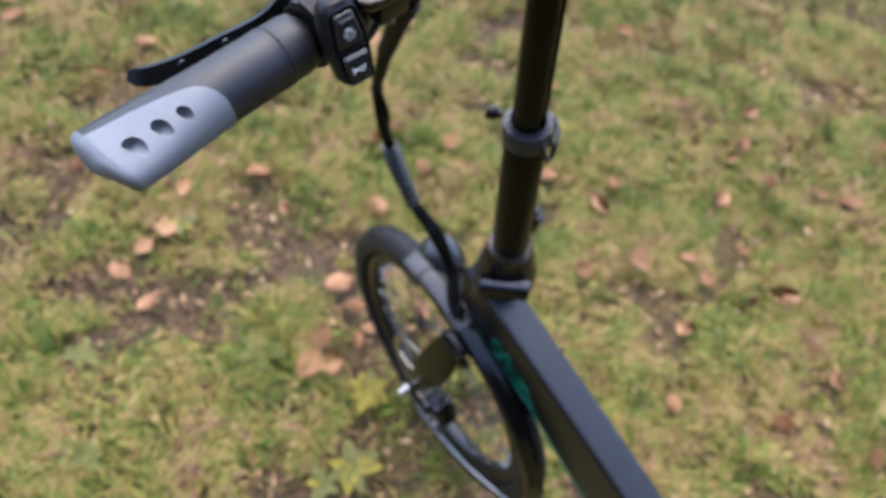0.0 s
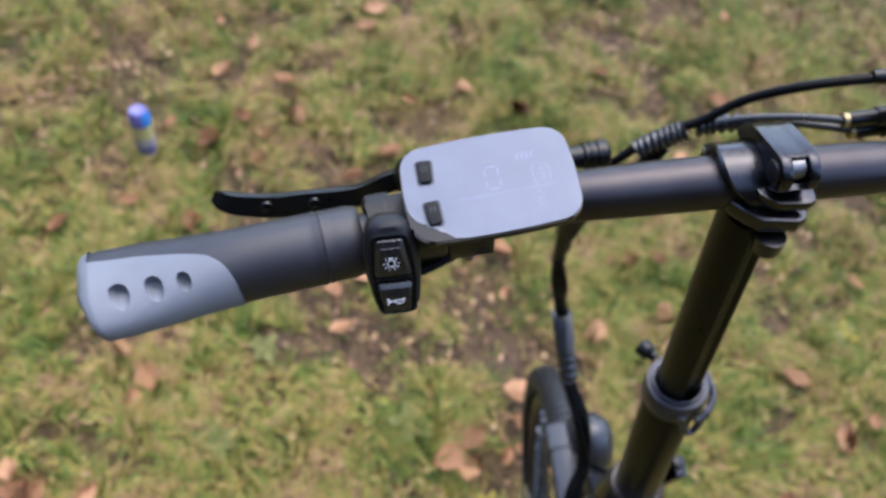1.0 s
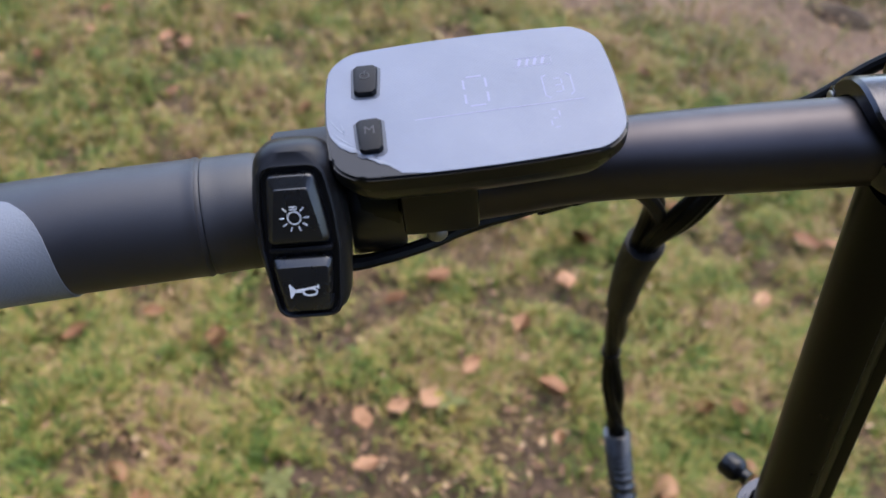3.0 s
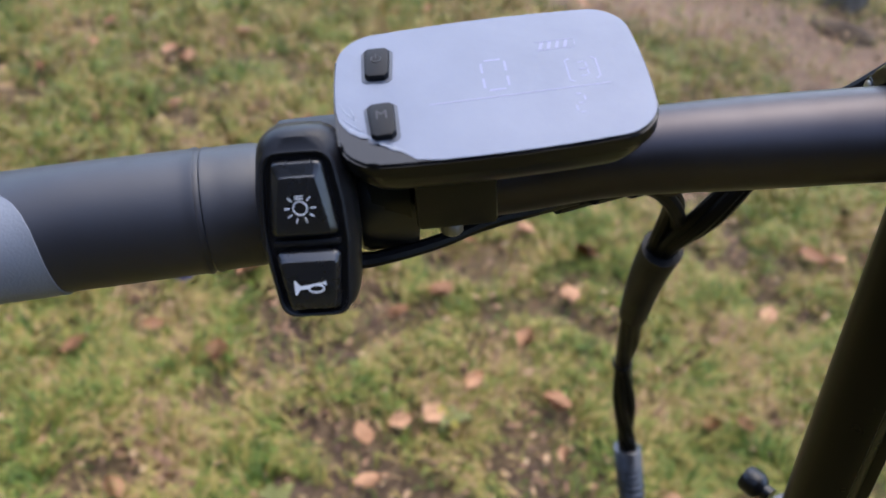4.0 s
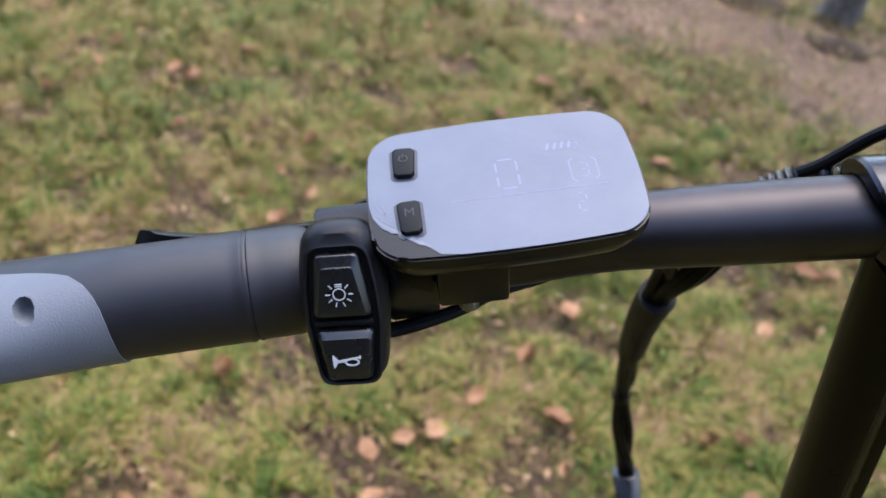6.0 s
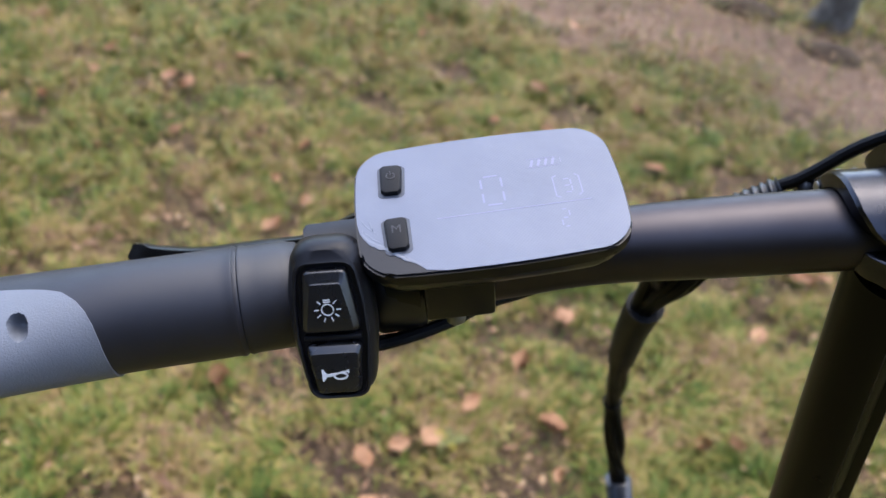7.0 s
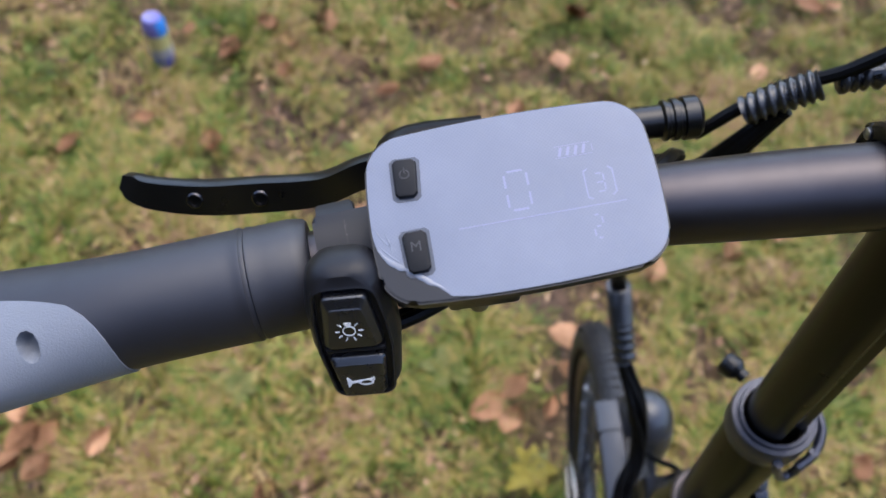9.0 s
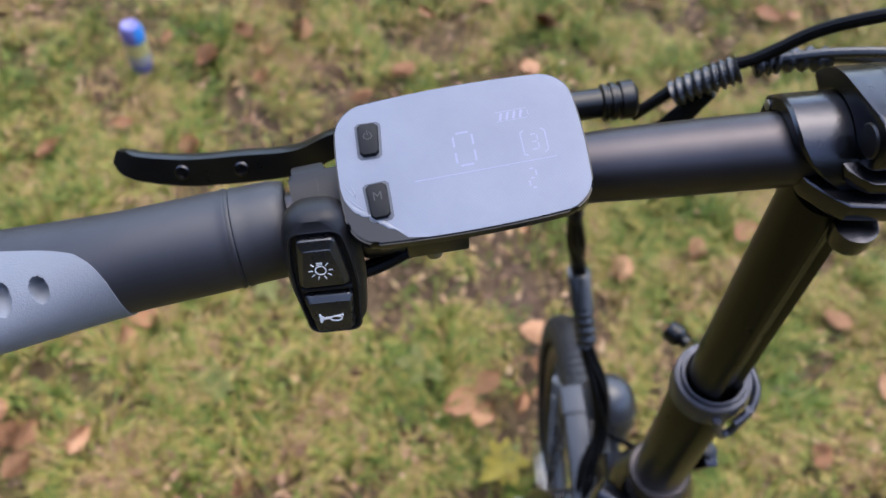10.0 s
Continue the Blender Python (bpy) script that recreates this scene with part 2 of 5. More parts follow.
def sweep(points, radius, seg=14, per=6, flat=1.0, up=(0, 0, 1), bm=None, smooth=True):
    """A round or flattened bar along a line; radius: a number or a function of the share of the way."""
    line = glide(points, per) if smooth else [Vector(q) for q in points]
    bm = bm or bmesh.new()
    rings = []
    side = None
    for i, q in enumerate(line):
        t = (line[min(i + 1, len(line) - 1)] - line[max(i - 1, 0)]).normalized()
        if side is None:
            side = t.cross(Vector(up)).normalized()
        side = (side - t * side.dot(t)).normalized()
        other = t.cross(side)
        r = radius(i / (len(line) - 1)) if callable(radius) else radius
        rings.append([bm.verts.new(q + r * (math.cos(a) * side * flat + math.sin(a) * other)) for a in (2 * math.pi * k / seg for k in range(seg))])
    for a, b in zip(rings, rings[1:]):
        for k in range(seg):
            bm.faces.new((a[k], a[(k + 1) % seg], b[(k + 1) % seg], b[k]))
    bm.faces.new(rings[0][::-1])
    bm.faces.new(rings[-1])
    return bm


def lathe(profile, seg=32, m=Matrix(), bm=None, closed=False):
    """Turns (radius, height) pairs round the z axis of m."""
    bm = bm or bmesh.new()
    rings = []
    for r, h in profile:
        rings.append([bm.verts.new(m @ Vector((r * math.cos(a), r * math.sin(a), h))) for a in (2 * math.pi * k / seg for k in range(seg))])
    pairs = list(zip(rings, rings[1:])) + ([(rings[-1], rings[0])] if closed else [])
    for a, b in pairs:
        for k in range(seg):
            bm.faces.new((a[k], a[(k + 1) % seg], b[(k + 1) % seg], b[k]))
    if not closed:
        bm.faces.new(rings[0][::-1])
        bm.faces.new(rings[-1])
    return bm


def prism(outline, depth, m=Matrix(), bevel=0.0, seg=2, bm=None):
    """An outline in the xy plane of m, pushed down its z axis by depth, with rounded rims."""
    own = bmesh.new()
    top = [own.verts.new((x, y, 0)) for x, y in outline]
    low = [own.verts.new((x, y, -depth)) for x, y in outline]
    n = len(top)
    caps = [own.faces.new(top), own.faces.new(low[::-1])]
    for k in range(n):
        own.faces.new((top[k], low[k], low[(k + 1) % n], top[(k + 1) % n]))
    if bevel > 0:
        rim = list({e for f in caps for e in f.edges})
        bmesh.ops.bevel(own, geom=rim, offset=bevel, segments=seg, profile=0.5, affect="EDGES", clamp_overlap=True)
    own.transform(m)
    return merge(own, bm)


def merge(own, bm):
    if bm is None:
        return own
    table = {v: bm.verts.new(v.co) for v in own.verts}
    for f in own.faces:
        bm.faces.new([table[v] for v in f.verts]).material_index = f.material_index
    own.free()
    return bm


def block(sx, sy, sz, m=Matrix(), bevel=0.002, seg=2, bm=None):
    own = bmesh.new()
    bmesh.ops.create_cube(own, size=1.0)
    own.transform(Matrix.Diagonal((sx, sy, sz, 1)))
    if bevel > 0:
        bmesh.ops.bevel(own, geom=list(own.edges), offset=bevel, segments=seg, profile=0.5, affect="EDGES", clamp_overlap=True)
    own.transform(m)
    return merge(own, bm)


def rounded(w, h, r, n=6, bulge=0.0):
    """A rectangle w by h with round corners, its sides bowed out by bulge."""
    out = []
    for cx, cy, a0 in ((w / 2 - r, h / 2 - r, 0), (-w / 2 + r, h / 2 - r, 90), (-w / 2 + r, -h / 2 + r, 180), (w / 2 - r, -h / 2 + r, 270)):
        for k in range(n + 1):
            a = radians(a0 + 90 * k / n)
            out.append((cx + r * math.cos(a), cy + r * math.sin(a)))
    if bulge:
        fine = []
        for (x0, y0), (x1, y1) in zip(out, out[1:] + out[:1]):
            parts_n = 8 if math.hypot(x1 - x0, y1 - y0) > r else 1
            for k in range(parts_n):
                fine.append((x0 + (x1 - x0) * k / parts_n, y0 + (y1 - y0) * k / parts_n))
        out = [(x + bulge * math.copysign(max(0, 1 - (2 * y / h) ** 2), x) * abs(2 * x / w) ** 4,
                y + bulge * math.copysign(max(0, 1 - (2 * x / w) ** 2), y) * abs(2 * y / h) ** 4) for x, y in fine]
    return out


def axes(origin, ex, ez):
    """A pose with its x axis along ex (made square) and its z axis along ez."""
    z = Vector(ez).normalized()
    x = Vector(ex)
    x = (x - z * x.dot(z)).normalized()
    y = z.cross(x)
    m = Matrix((x, y, z)).transposed().to_4x4()
    m.translation = Vector(origin)
    return m


ALONG_X = Matrix.Rotation(math.pi / 2, 4, "Y")


# ---- the bicycle ----
# its own axes: x to its right, y ahead, z up the steering post, from the point where the post's line meets the ground
bike = new("folding_bike")
bike.matrix_world = Matrix(((0.65561, -0.75283, -0.08970, 0.20450), (0.74050, 0.66129, -0.13776, 0.72480), (0.16264, 0.02384, 0.98874, -0.00340), (0, 0, 0, 1)))
tagged(bike, "black folding electric bicycle leaning on short autumn grass", "bicycle")

BAR_Y, BAR_Z = 0.0228, 1.1560
CLAMP_Y, CLAMP_Z = 0.0224, 1.151
GRIP_AT, GRIP_WAY, GRIP_END = Vector((-0.2474, 0.0048, 1.1523)), Vector((-0.982, -0.175, 0.049)).normalized(), 0.1095


def post_x(z):
    return 0.0036 + (1.12 - z) * 0.0125


def post_y(z):
    return 0.0128 - (1.12 - z) * 0.0455


def mirror_x(p):
    return Vector((-p[0], p[1], p[2]))


# handlebar: straight in the middle, swept back a little under both grips
bar_line = [GRIP_AT + GRIP_WAY * 0.035, GRIP_AT, GRIP_AT - GRIP_WAY * 0.10, Vector((-0.105, 0.0240, 1.1524)), Vector((-0.06, 0.0236, 1.1546)), Vector((0, BAR_Y, BAR_Z))]
bar_line = bar_line + [mirror_x(p) for p in bar_line[-2::-1]]
part("handlebar", sweep(bar_line, lambda u: 0.0136 + 0.0016 * math.exp(-((u - 0.5) / 0.17) ** 4), 28, 10), ANODISED, bike, "dark satin metal handlebar tube")


def grip_frame():
    z = GRIP_WAY
    up = Vector((0, 0, 1))
    up = (up - z * up.dot(z)).normalized()
    rear = up.cross(z)
    if rear.y > 0:
        rear = -rear
    return up, rear


GRIP_UP, GRIP_REAR = grip_frame()


def grip_radius(s, a):
    """Radius of the hand grip at s metres outwards and a degrees from the top towards the rider: round inside, a flat wing outside."""
    u = min(1.0, max(0.0, (s - 0.020) / (GRIP_END - 0.030)))
    u = u * u * (3 - 2 * u)
    high, wide, n = 0.0198 - 0.0085 * u, 0.0198 + 0.0060 * u, 2.0 + 0.7 * u
    r = (abs(math.cos(radians(a)) / high) ** n + abs(math.sin(radians(a)) / wide) ** n) ** (-1 / n)
    ring = abs(s + 0.0145)
    if ring < 0.0025:
        r += 0.0003 * (1 if 0.0007 < ring else -0.8)
    if s < -0.0145:
        r -= 0.0003
    edge = GRIP_END - s
    if edge < 0.008:
        r -= 0.008 - math.sqrt(max(0, 0.008 ** 2 - (0.008 - edge) ** 2))
    inner = s + 0.036
    if inner < 0.002:
        r -= 0.002 - inner
    return max(r, 0.0005)


def grip_point(s, a, lift=0.0):
    r = grip_radius(s, a) + lift
    q = radians(a)
    # the outer end is cut back towards its lower corner
    s -= 0.0075 * max(0.0, math.sin(radians(a - 25))) ** 2 * max(0.0, (s - 0.055) / (GRIP_END - 0.055)) ** 2
    return GRIP_AT + GRIP_WAY * s + r * (math.cos(q) * GRIP_UP + math.sin(q) * GRIP_REAR)


def grip_body(side):
    bm = bmesh.new()
    stations = [-0.036, -0.035, -0.030, -0.022, -0.0175, -0.0165, -0.0155, -0.0150, -0.0140, -0.0135, -0.0125, -0.0115] + [-0.009 + 0.006 * k for k in range(19)] + [GRIP_END - d for d in (0.0052, 0.0036, 0.0022, 0.0012, 0.0004)]
    rings = []
    for s in stations:
        rings.append([bm.verts.new(side(grip_point(s, 9 * k, -0.0092 if 0.046 < s < 0.098 and 9 < 9 * k < 82 else 0.0))) for k in range(40)])
    for a, b in zip(rings, rings[1:]):
        for k in range(40):
            bm.faces.new((a[k], a[(k + 1) % 40], b[(k + 1) % 40], b[k]))
    bm.faces.new(rings[0][::-1])
    bm.faces.new(rings[-1])
    return bm


DIMPLES = ((0.0885, 0.0050, 0.0066), (0.0710, 0.0045, 0.0060), (0.0560, 0.0034, 0.0044))
# the pad's upper edge: metres outwards, degrees from the top
PAD_S = (0.0303, 0.0306, 0.0313, 0.0325, 0.0345, 0.0375, 0.0425, 0.0485, 0.0560, 0.0640, 0.0700, 0.0785, 0.0880, 0.0970, 0.1095)
PAD_A = (112, 86, 65, 49, 35, 22, 8, -1, -11, -21, -29, -39, -46, -51, -56)


def grip_pad(side):
    """The grey pad: a proud skin on the rider's side, rounded at its inner end, with three dimples, closing over the outer end."""
    bm = bmesh.new()
    ns, na = 210, 170
    grid = []
    for i in range(ns + 1):
        s = 0.0303 + (GRIP_END - 0.0002 - 0.0303) * (i / ns) ** 1.35
        start = float(np.interp(s, PAD_S, PAD_A))
        stop = 200.0
        row = []
        for k in range(na + 1):
            a = start + (stop - start) * k / na
            lift = 0.0007
            if k in (0, na) or i in (0,):
                lift = -0.0006
            for c, rs, ra in DIMPLES:
                d = math.hypot((s - c) / rs, (radians(a - 40 + 900 * (s - c)) * 0.0180) / ra)
                if d < 1.0:
                    lift = 0.0007 - 0.0082 * (1 - d * d) ** 0.40
            row.append((bm.verts.new(side(grip_point(s, a, lift))), s, a))
        grid.append(row)
    for i in range(ns):
        for k in range(na):
            bm.faces.new((grid[i][k][0], grid[i][k + 1][0], grid[i + 1][k + 1][0], grid[i + 1][k][0]))
    cap = [bm.verts.new(side(grip_point(s, 360 * k / 40, 0.0009))) for s in (GRIP_END - 0.0060, GRIP_END - 0.0022, GRIP_END - 0.0004) for k in range(40)]
    for j in range(2):
        for k in range(40):
            bm.faces.new((cap[40 * j + k], cap[40 * j + (k + 1) % 40], cap[40 * (j + 1) + (k + 1) % 40], cap[40 * (j + 1) + k]))
    tip = bm.verts.new(side(GRIP_AT + GRIP_WAY * (GRIP_END + 0.0022)))
    for k in range(40):
        bm.faces.new((cap[80 + k], cap[80 + (k + 1) % 40], tip))
    return bm


for side in (Vector, mirror_x):
    grip = part("hand_grip", grip_body(side), RUBBER, bike, "black rubber hand grip with grey pad")
    part("grip_pad", grip_pad(side), PAD_RUBBER, grip, "grey rubber pad with three oval dimples", 50)

# switch pod with light and horn buttons
SW = axes((-0.1960, -0.0192, 1.1756), (1, 0.02, -0.045), (0, -0.920, 0.392)) @ Matrix.Rotation(radians(3.0), 4, "Z")


def soft_corners(points, r, n=5):
    """A closed outline with each corner rounded by the radius r."""
    out = []
    for k, p in enumerate(points):
        p, a, b = Vector(p), Vector(points[k - 1]), Vector(points[(k + 1) % len(points)])
        u, v = (a - p).normalized(), (b - p).normalized()
        half = u.angle(v) / 2
        d = min(r / math.tan(half), 0.45 * (a - p).length, 0.45 * (b - p).length)
        for i in range(n + 1):
            w = i / n
            out.append(tuple((p + u * d) * (1 - w) ** 2 + p * 2 * w * (1 - w) + (p + v * d) * w ** 2))
    return out


def loft(rings, m=Matrix()):
    """Outlines of equal count, each at its own height, joined from the first to the last and closed at both ends."""
    bm = bmesh.new()
    rows = [[bm.verts.new(m @ Vector((x, y, z))) for x, y in ring] for ring, z in rings]
    n = len(rows[0])
    for a, b in zip(rows, rows[1:]):
        for k in range(n):
            bm.faces.new((a[k], a[(k + 1) % n], b[(k + 1) % n], b[k]))
    bm.faces.new(rows[0][::-1])
    bm.faces.new(rows[-1])
    return bm


def both_sides(points):
    return list(points) + [(-x, y) for x, y in points[::-1]]


def grown(points, d):
    """The outline moved outwards by d (inwards: minus)."""
    cx, cy = 0.0, sum(p[1] for p in points) / len(points)
    out = []
    for x, y in points:
        v = Vector((x - cx, y - cy))
        out.append((x + d * v.x / (abs(v.x) + 0.002), y + d * v.y / (abs(v.y) + 0.004)))
    return out


pod_line = soft_corners(both_sides([(0.0108, 0.0194), (0.0137, 0.002), (0.0140, -0.012), (0.0112, -0.0356)]), 0.0092)
lip_line = soft_corners(both_sides([(0.0086, 0.0132), (0.0105, -0.001), (0.0109, -0.012), (0.0087, -0.0332)]), 0.0052)
pod = part("switch_pod", loft([(grown(pod_line, -0.0014), -0.0140), (pod_line, -0.0100), (pod_line, -0.0052), (grown(pod_line, -0.0005), -0.0032), (grown(pod_line, -0.0013), -0.0016), (grown(pod_line, -0.0023), -0.0004),
                               (grown(lip_line, 0.0012), 0.0004), (grown(lip_line, 0.0005), 0.0009), (lip_line, 0.0006), (grown(lip_line, -0.0002), -0.0014)], SW), POD_PLASTIC, bike, "black plastic light and horn switch", 32)
part("switch_divider", block(0.0186, 0.0016, 0.0030, SW @ pose(0, -0.0119, -0.0002), 0.0005, 2), POD_PLASTIC, pod)


def button(foot, top, r=0.0020):
    """A moulded button: a steep skirt, then wide bevels up to a smaller top face."""
    a, b = soft_corners(foot, r), soft_corners(top, r * 0.7)
    return loft([(a, -0.0016), (a, 0.0010), (grown(a, -0.0002), 0.0015), (grown(a, -0.0006), 0.0019), (grown(b, 0.0002), 0.0029), (grown(b, -0.0002), 0.0032), (grown(b, -0.0007), 0.0033)], SW)


part("light_button", button(both_sides([(0.0068, 0.0112), (0.0094, -0.0098)]), both_sides([(0.0050, 0.0074), (0.0078, -0.0088)])), BUTTON, pod, angle=22)
part("horn_button", button(both_sides([(0.0092, -0.0142), (0.0070, -0.0316)]), both_sides([(0.0080, -0.0164), (0.0061, -0.0307)])), BUTTON, pod, angle=22)


def strokes(lines, width, m, depth=0.00025):
    """Flat printed strokes: each a pair of points, laid just above the xy plane of m."""
    bm = bmesh.new()
    for (x0, y0), (x1, y1) in lines:
        d = Vector((x1 - x0, y1 - y0))
        ln = d.length
        ang = math.atan2(d.y, d.x)
        block(ln + width * 0.6, width, depth, m @ pose((x0 + x1) / 2, (y0 + y1) / 2, 0) @ Matrix.Rotation(ang, 4, "Z"), 0, bm=bm)
    return bm


def ring_lines(cx, cy, r, n=14, a0=0.0, a1=360.0):
    pts = [(cx + r * math.cos(radians(a0 + (a1 - a0) * k / n)), cy + r * math.sin(radians(a0 + (a1 - a0) * k / n))) for k in range(n + 1)]
    return list(zip(pts, pts[1:]))


sun_lines = ring_lines(0, 0, 0.0019) + [((0.0029 * math.cos(a), 0.0029 * math.sin(a)), (0.0042 * math.cos(a), 0.0042 * math.sin(a))) for a in (radians(k) for k in (0, 45, 135, 180, 215, 250, 290, 325))]
sun_lines += [((-0.0010, 0.0026), (0.0010, 0.0026)), ((-0.0010, 0.0033), (0.0010, 0.0033))]
part("light_symbol", strokes(sun_lines, 0.00030, SW @ pose(0, -0.0012, 0.00338)), WHITE_INK, pod, "white lamp symbol")


def oval_lines(cx, cy, rx, ry, n=18):
    pts = [(cx + rx * math.cos(2 * math.pi * k / n), cy + ry * math.sin(2 * math.pi * k / n)) for k in range(n + 1)]
    return list(zip(pts, pts[1:]))


horn_lines = oval_lines(0.0014, -0.0006, 0.0021, 0.0011) + [((-0.0044 + 0.0003 * k, 0.0019 - 0.00040 * k), (-0.0044 + 0.0003 * k, -0.0021 + 0.00042 * k)) for k in range(5)]
horn_lines += [((-0.0032, 0.0000), (0.0, 0.0004)), ((0.0, 0.0004), (0.0040, 0.0010)), ((0.0040, 0.0014), (0.0040, 0.0005)), ((-0.0032, -0.0004), (-0.0006, -0.0003))]
part("horn_symbol", strokes(horn_lines, 0.00050, SW @ pose(0, -0.0240, 0.00338)), WHITE_INK, pod, "white horn symbol")
# the pod's clamp round the bar, with a raised strap on top
SWC = axes(GRIP_AT - GRIP_WAY * 0.047, (0, 0, 1), GRIP_WAY)
part("switch_clamp", lathe([(0.0165, -0.0066), (0.0204, -0.0066), (0.0212, -0.0058), (0.0212, 0.0058), (0.0204, 0.0066), (0.0165, 0.0066)], 40, SWC, closed=True), POD_PLASTIC, pod)
STRAP = Matrix.Translation(SWC.translation) @ Matrix((GRIP_UP, GRIP_REAR, GRIP_WAY)).transposed().to_4x4()


def ring_piece(r0, r1, a0, a1, width, at, bevel, steps=10):
    """A curved plate round the bar, from a0 to a1 degrees from the top towards the rider."""
    out = [(r1 * math.cos(radians(a0 + (a1 - a0) * k / steps)), r1 * math.sin(radians(a0 + (a1 - a0) * k / steps))) for k in range(steps + 1)]
    inner = [(r0 * math.cos(radians(a1 - (a1 - a0) * k / steps)), r0 * math.sin(radians(a1 - (a1 - a0) * k / steps))) for k in range(steps + 1)]
    return prism(out + inner, width, STRAP @ pose(0, 0, at + width / 2), bevel, 3)


part("switch_strap", ring_piece(0.0205, 0.0238, -34, 4, 0.0124, 0.0, 0.0010), POD_PLASTIC, pod)
part("strap_foot", ring_piece(0.0200, 0.0276, -10, 40, 0.0230, -0.0040, 0.0030), POD_PLASTIC, pod)
part("strap_seam", ring_piece(0.0272, 0.02785, -2, 26, 0.0004, -0.0026, 0.0, 5), PLASTIC, pod)

# brake lever with its perch
perch = part("brake_lever", lathe([(0.0145, -0.009), (0.0185, -0.009), (0.0195, -0.007), (0.0195, 0.007), (0.0185, 0.009), (0.0145, 0.009)], 32, axes(GRIP_AT - GRIP_WAY * 0.070, (0, 0, 1), GRIP_WAY), closed=True), PAINT, bike, "black cast brake lever")
part("perch_arm", sweep([(-0.172, 0.028, 1.160), (-0.178, 0.043, 1.153), (-0.184, 0.056, 1.146), (-0.178, 0.066, 1.142), (-0.150, 0.070, 1.140)], lambda u: 0.0105 - 0.0035 * u, 14, 5, 1.0), CABLE_SKIN, perch)
part("perch_bolt", lathe([(0.0042, 0), (0.0046, 0.001), (0.0046, 0.003), (0.0030, 0.0042)], 16, axes((-0.183, 0.050, 1.158), (1, 0, 0), (-0.1, -0.2, 1))), CAST, perch)
lever_line = [(-0.176, 0.054, 1.150), (-0.196, 0.0550, 1.142), (-0.216, 0.0565, 1.1300), (-0.243, 0.0608, 1.1228), (-0.270, 0.0665, 1.1155), (-0.294, 0.0725, 1.1140), (-0.3040, 0.079, 1.1150)]


def lever_blade():
    line = glide(lever_line, 8)
    bm = bmesh.new()
    rings = []
    for i, q in enumerate(line):
        t = (line[min(i + 1, len(line) - 1)] - line[max(i - 1, 0)]).normalized()
        u = i / (len(line) - 1)
        face = Vector((0.05, -0.80, 0.60))
        face = (face - t * face.dot(t)).normalized()
        wide = t.cross(face)
        h = 0.0062 + 0.0016 * math.sin(math.pi * min(1, max(0, (u - 0.25) / 0.7)))
        if u > 0.93:
            h -= 0.0025 * (u - 0.93) / 0.07
        th = 0.0028
        section = [(-h, -th * 0.3), (-h * 0.85, th), (h * 0.85, th), (h, th * 0.2), (h, -th), (h * 0.6, -th * 0.6), (-h * 0.6, -th * 0.6), (-h, -th)]
        rings.append([bm.verts.new(q + wide * w + face * d) for w, d in section])
    n = len(rings[0])
    for a, b in zip(rings, rings[1:]):
        for k in range(n):
            bm.faces.new((a[k], a[(k + 1) % n], b[(k + 1) % n], b[k]))
    bm.faces.new(rings[0][::-1])
    bm.faces.new(rings[-1])
    return bm


part("lever_blade", lever_blade(), PLASTIC, perch, "glossy black lever blade", 40)
for at in ((-0.2412, 0.0600, 1.1238), (-0.2713, 0.0662, 1.1165)):
    rivet = lathe([(0.0036, -0.001), (0.0036, 0.0030), (0.0030, 0.0036), (0.0022, 0.0036), (0.0020, 0.0030)], 18, axes(at, (1, 0, 0), (0.05, -0.80, 0.60)))
    part("rivet", rivet, CAST, perch)

# display unit on its bar mount
DISP = axes((-0.1435, 0.0091, 1.1915), (math.cos(radians(5.3)), math.sin(radians(5.3)), 0), (-0.0086, -0.1606, 1.0))


def on_display(x, y, lift=0.0):
    """A place on the display's face, from its middle."""
    return DISP @ pose(x, y, lift)


shell = prism(rounded(0.0842, 0.0529, 0.0095, 8, 0.0020), 0.0045, DISP @ pose(0, 0, -0.0006), 0.0012, 2)
display = part("display_unit", shell, PLASTIC, bike, "handlebar display with pale film and black casing")
back_shell = loft([(rounded(w, h, r, 8, 0.0015), z) for w, h, r, z in ((0.060, 0.027, 0.0085, -0.0182), (0.067, 0.033, 0.0095, -0.0179), (0.074, 0.040, 0.0100, -0.0166), (0.0790, 0.0450, 0.0102, -0.0140),
                                                                       (0.0822, 0.0482, 0.0100, -0.0105), (0.0838, 0.0497, 0.0098, -0.0062), (0.0840, 0.0500, 0.0096, -0.0050), (0.0815, 0.0475, 0.0092, -0.0046))], DISP)
part("back_shell", back_shell, PLASTIC, display, "", 40)
part("glass", prism(rounded(0.0830, 0.0516, 0.0092, 8, 0.0020), 0.0012, DISP @ pose(0, 0, 0.0002), 0.0005, 2), GLOSS, display, "glossy black display glass")


def film_outline():
    """The film covers the glass but for the corner by the lower button, where it has been peeled back."""
    full = rounded(0.0830, 0.0516, 0.0092, 8, 0.0020)
    kept = []
    for x, y in full:
        if x < -0.0215 and y < -0.0065:
            continue
        kept.append((x, y))
    cut = [(-0.0432, -0.0060), (-0.0426, -0.0090), (-0.0412, -0.0116), (-0.0392, -0.0138), (-0.0370, -0.0154), (-0.0346, -0.0166), (-0.0324, -0.0182), (-0.0304, -0.0200), (-0.0284, -0.0218), (-0.0262, -0.0232), (-0.0242, -0.0250), (-0.0228, -0.0264)]
    k = max(range(len(kept)), key=lambda j: math.hypot(kept[j][0] - kept[j - 1][0], kept[j][1] - kept[j - 1][1]))
    return kept[k:] + kept[:k], cut


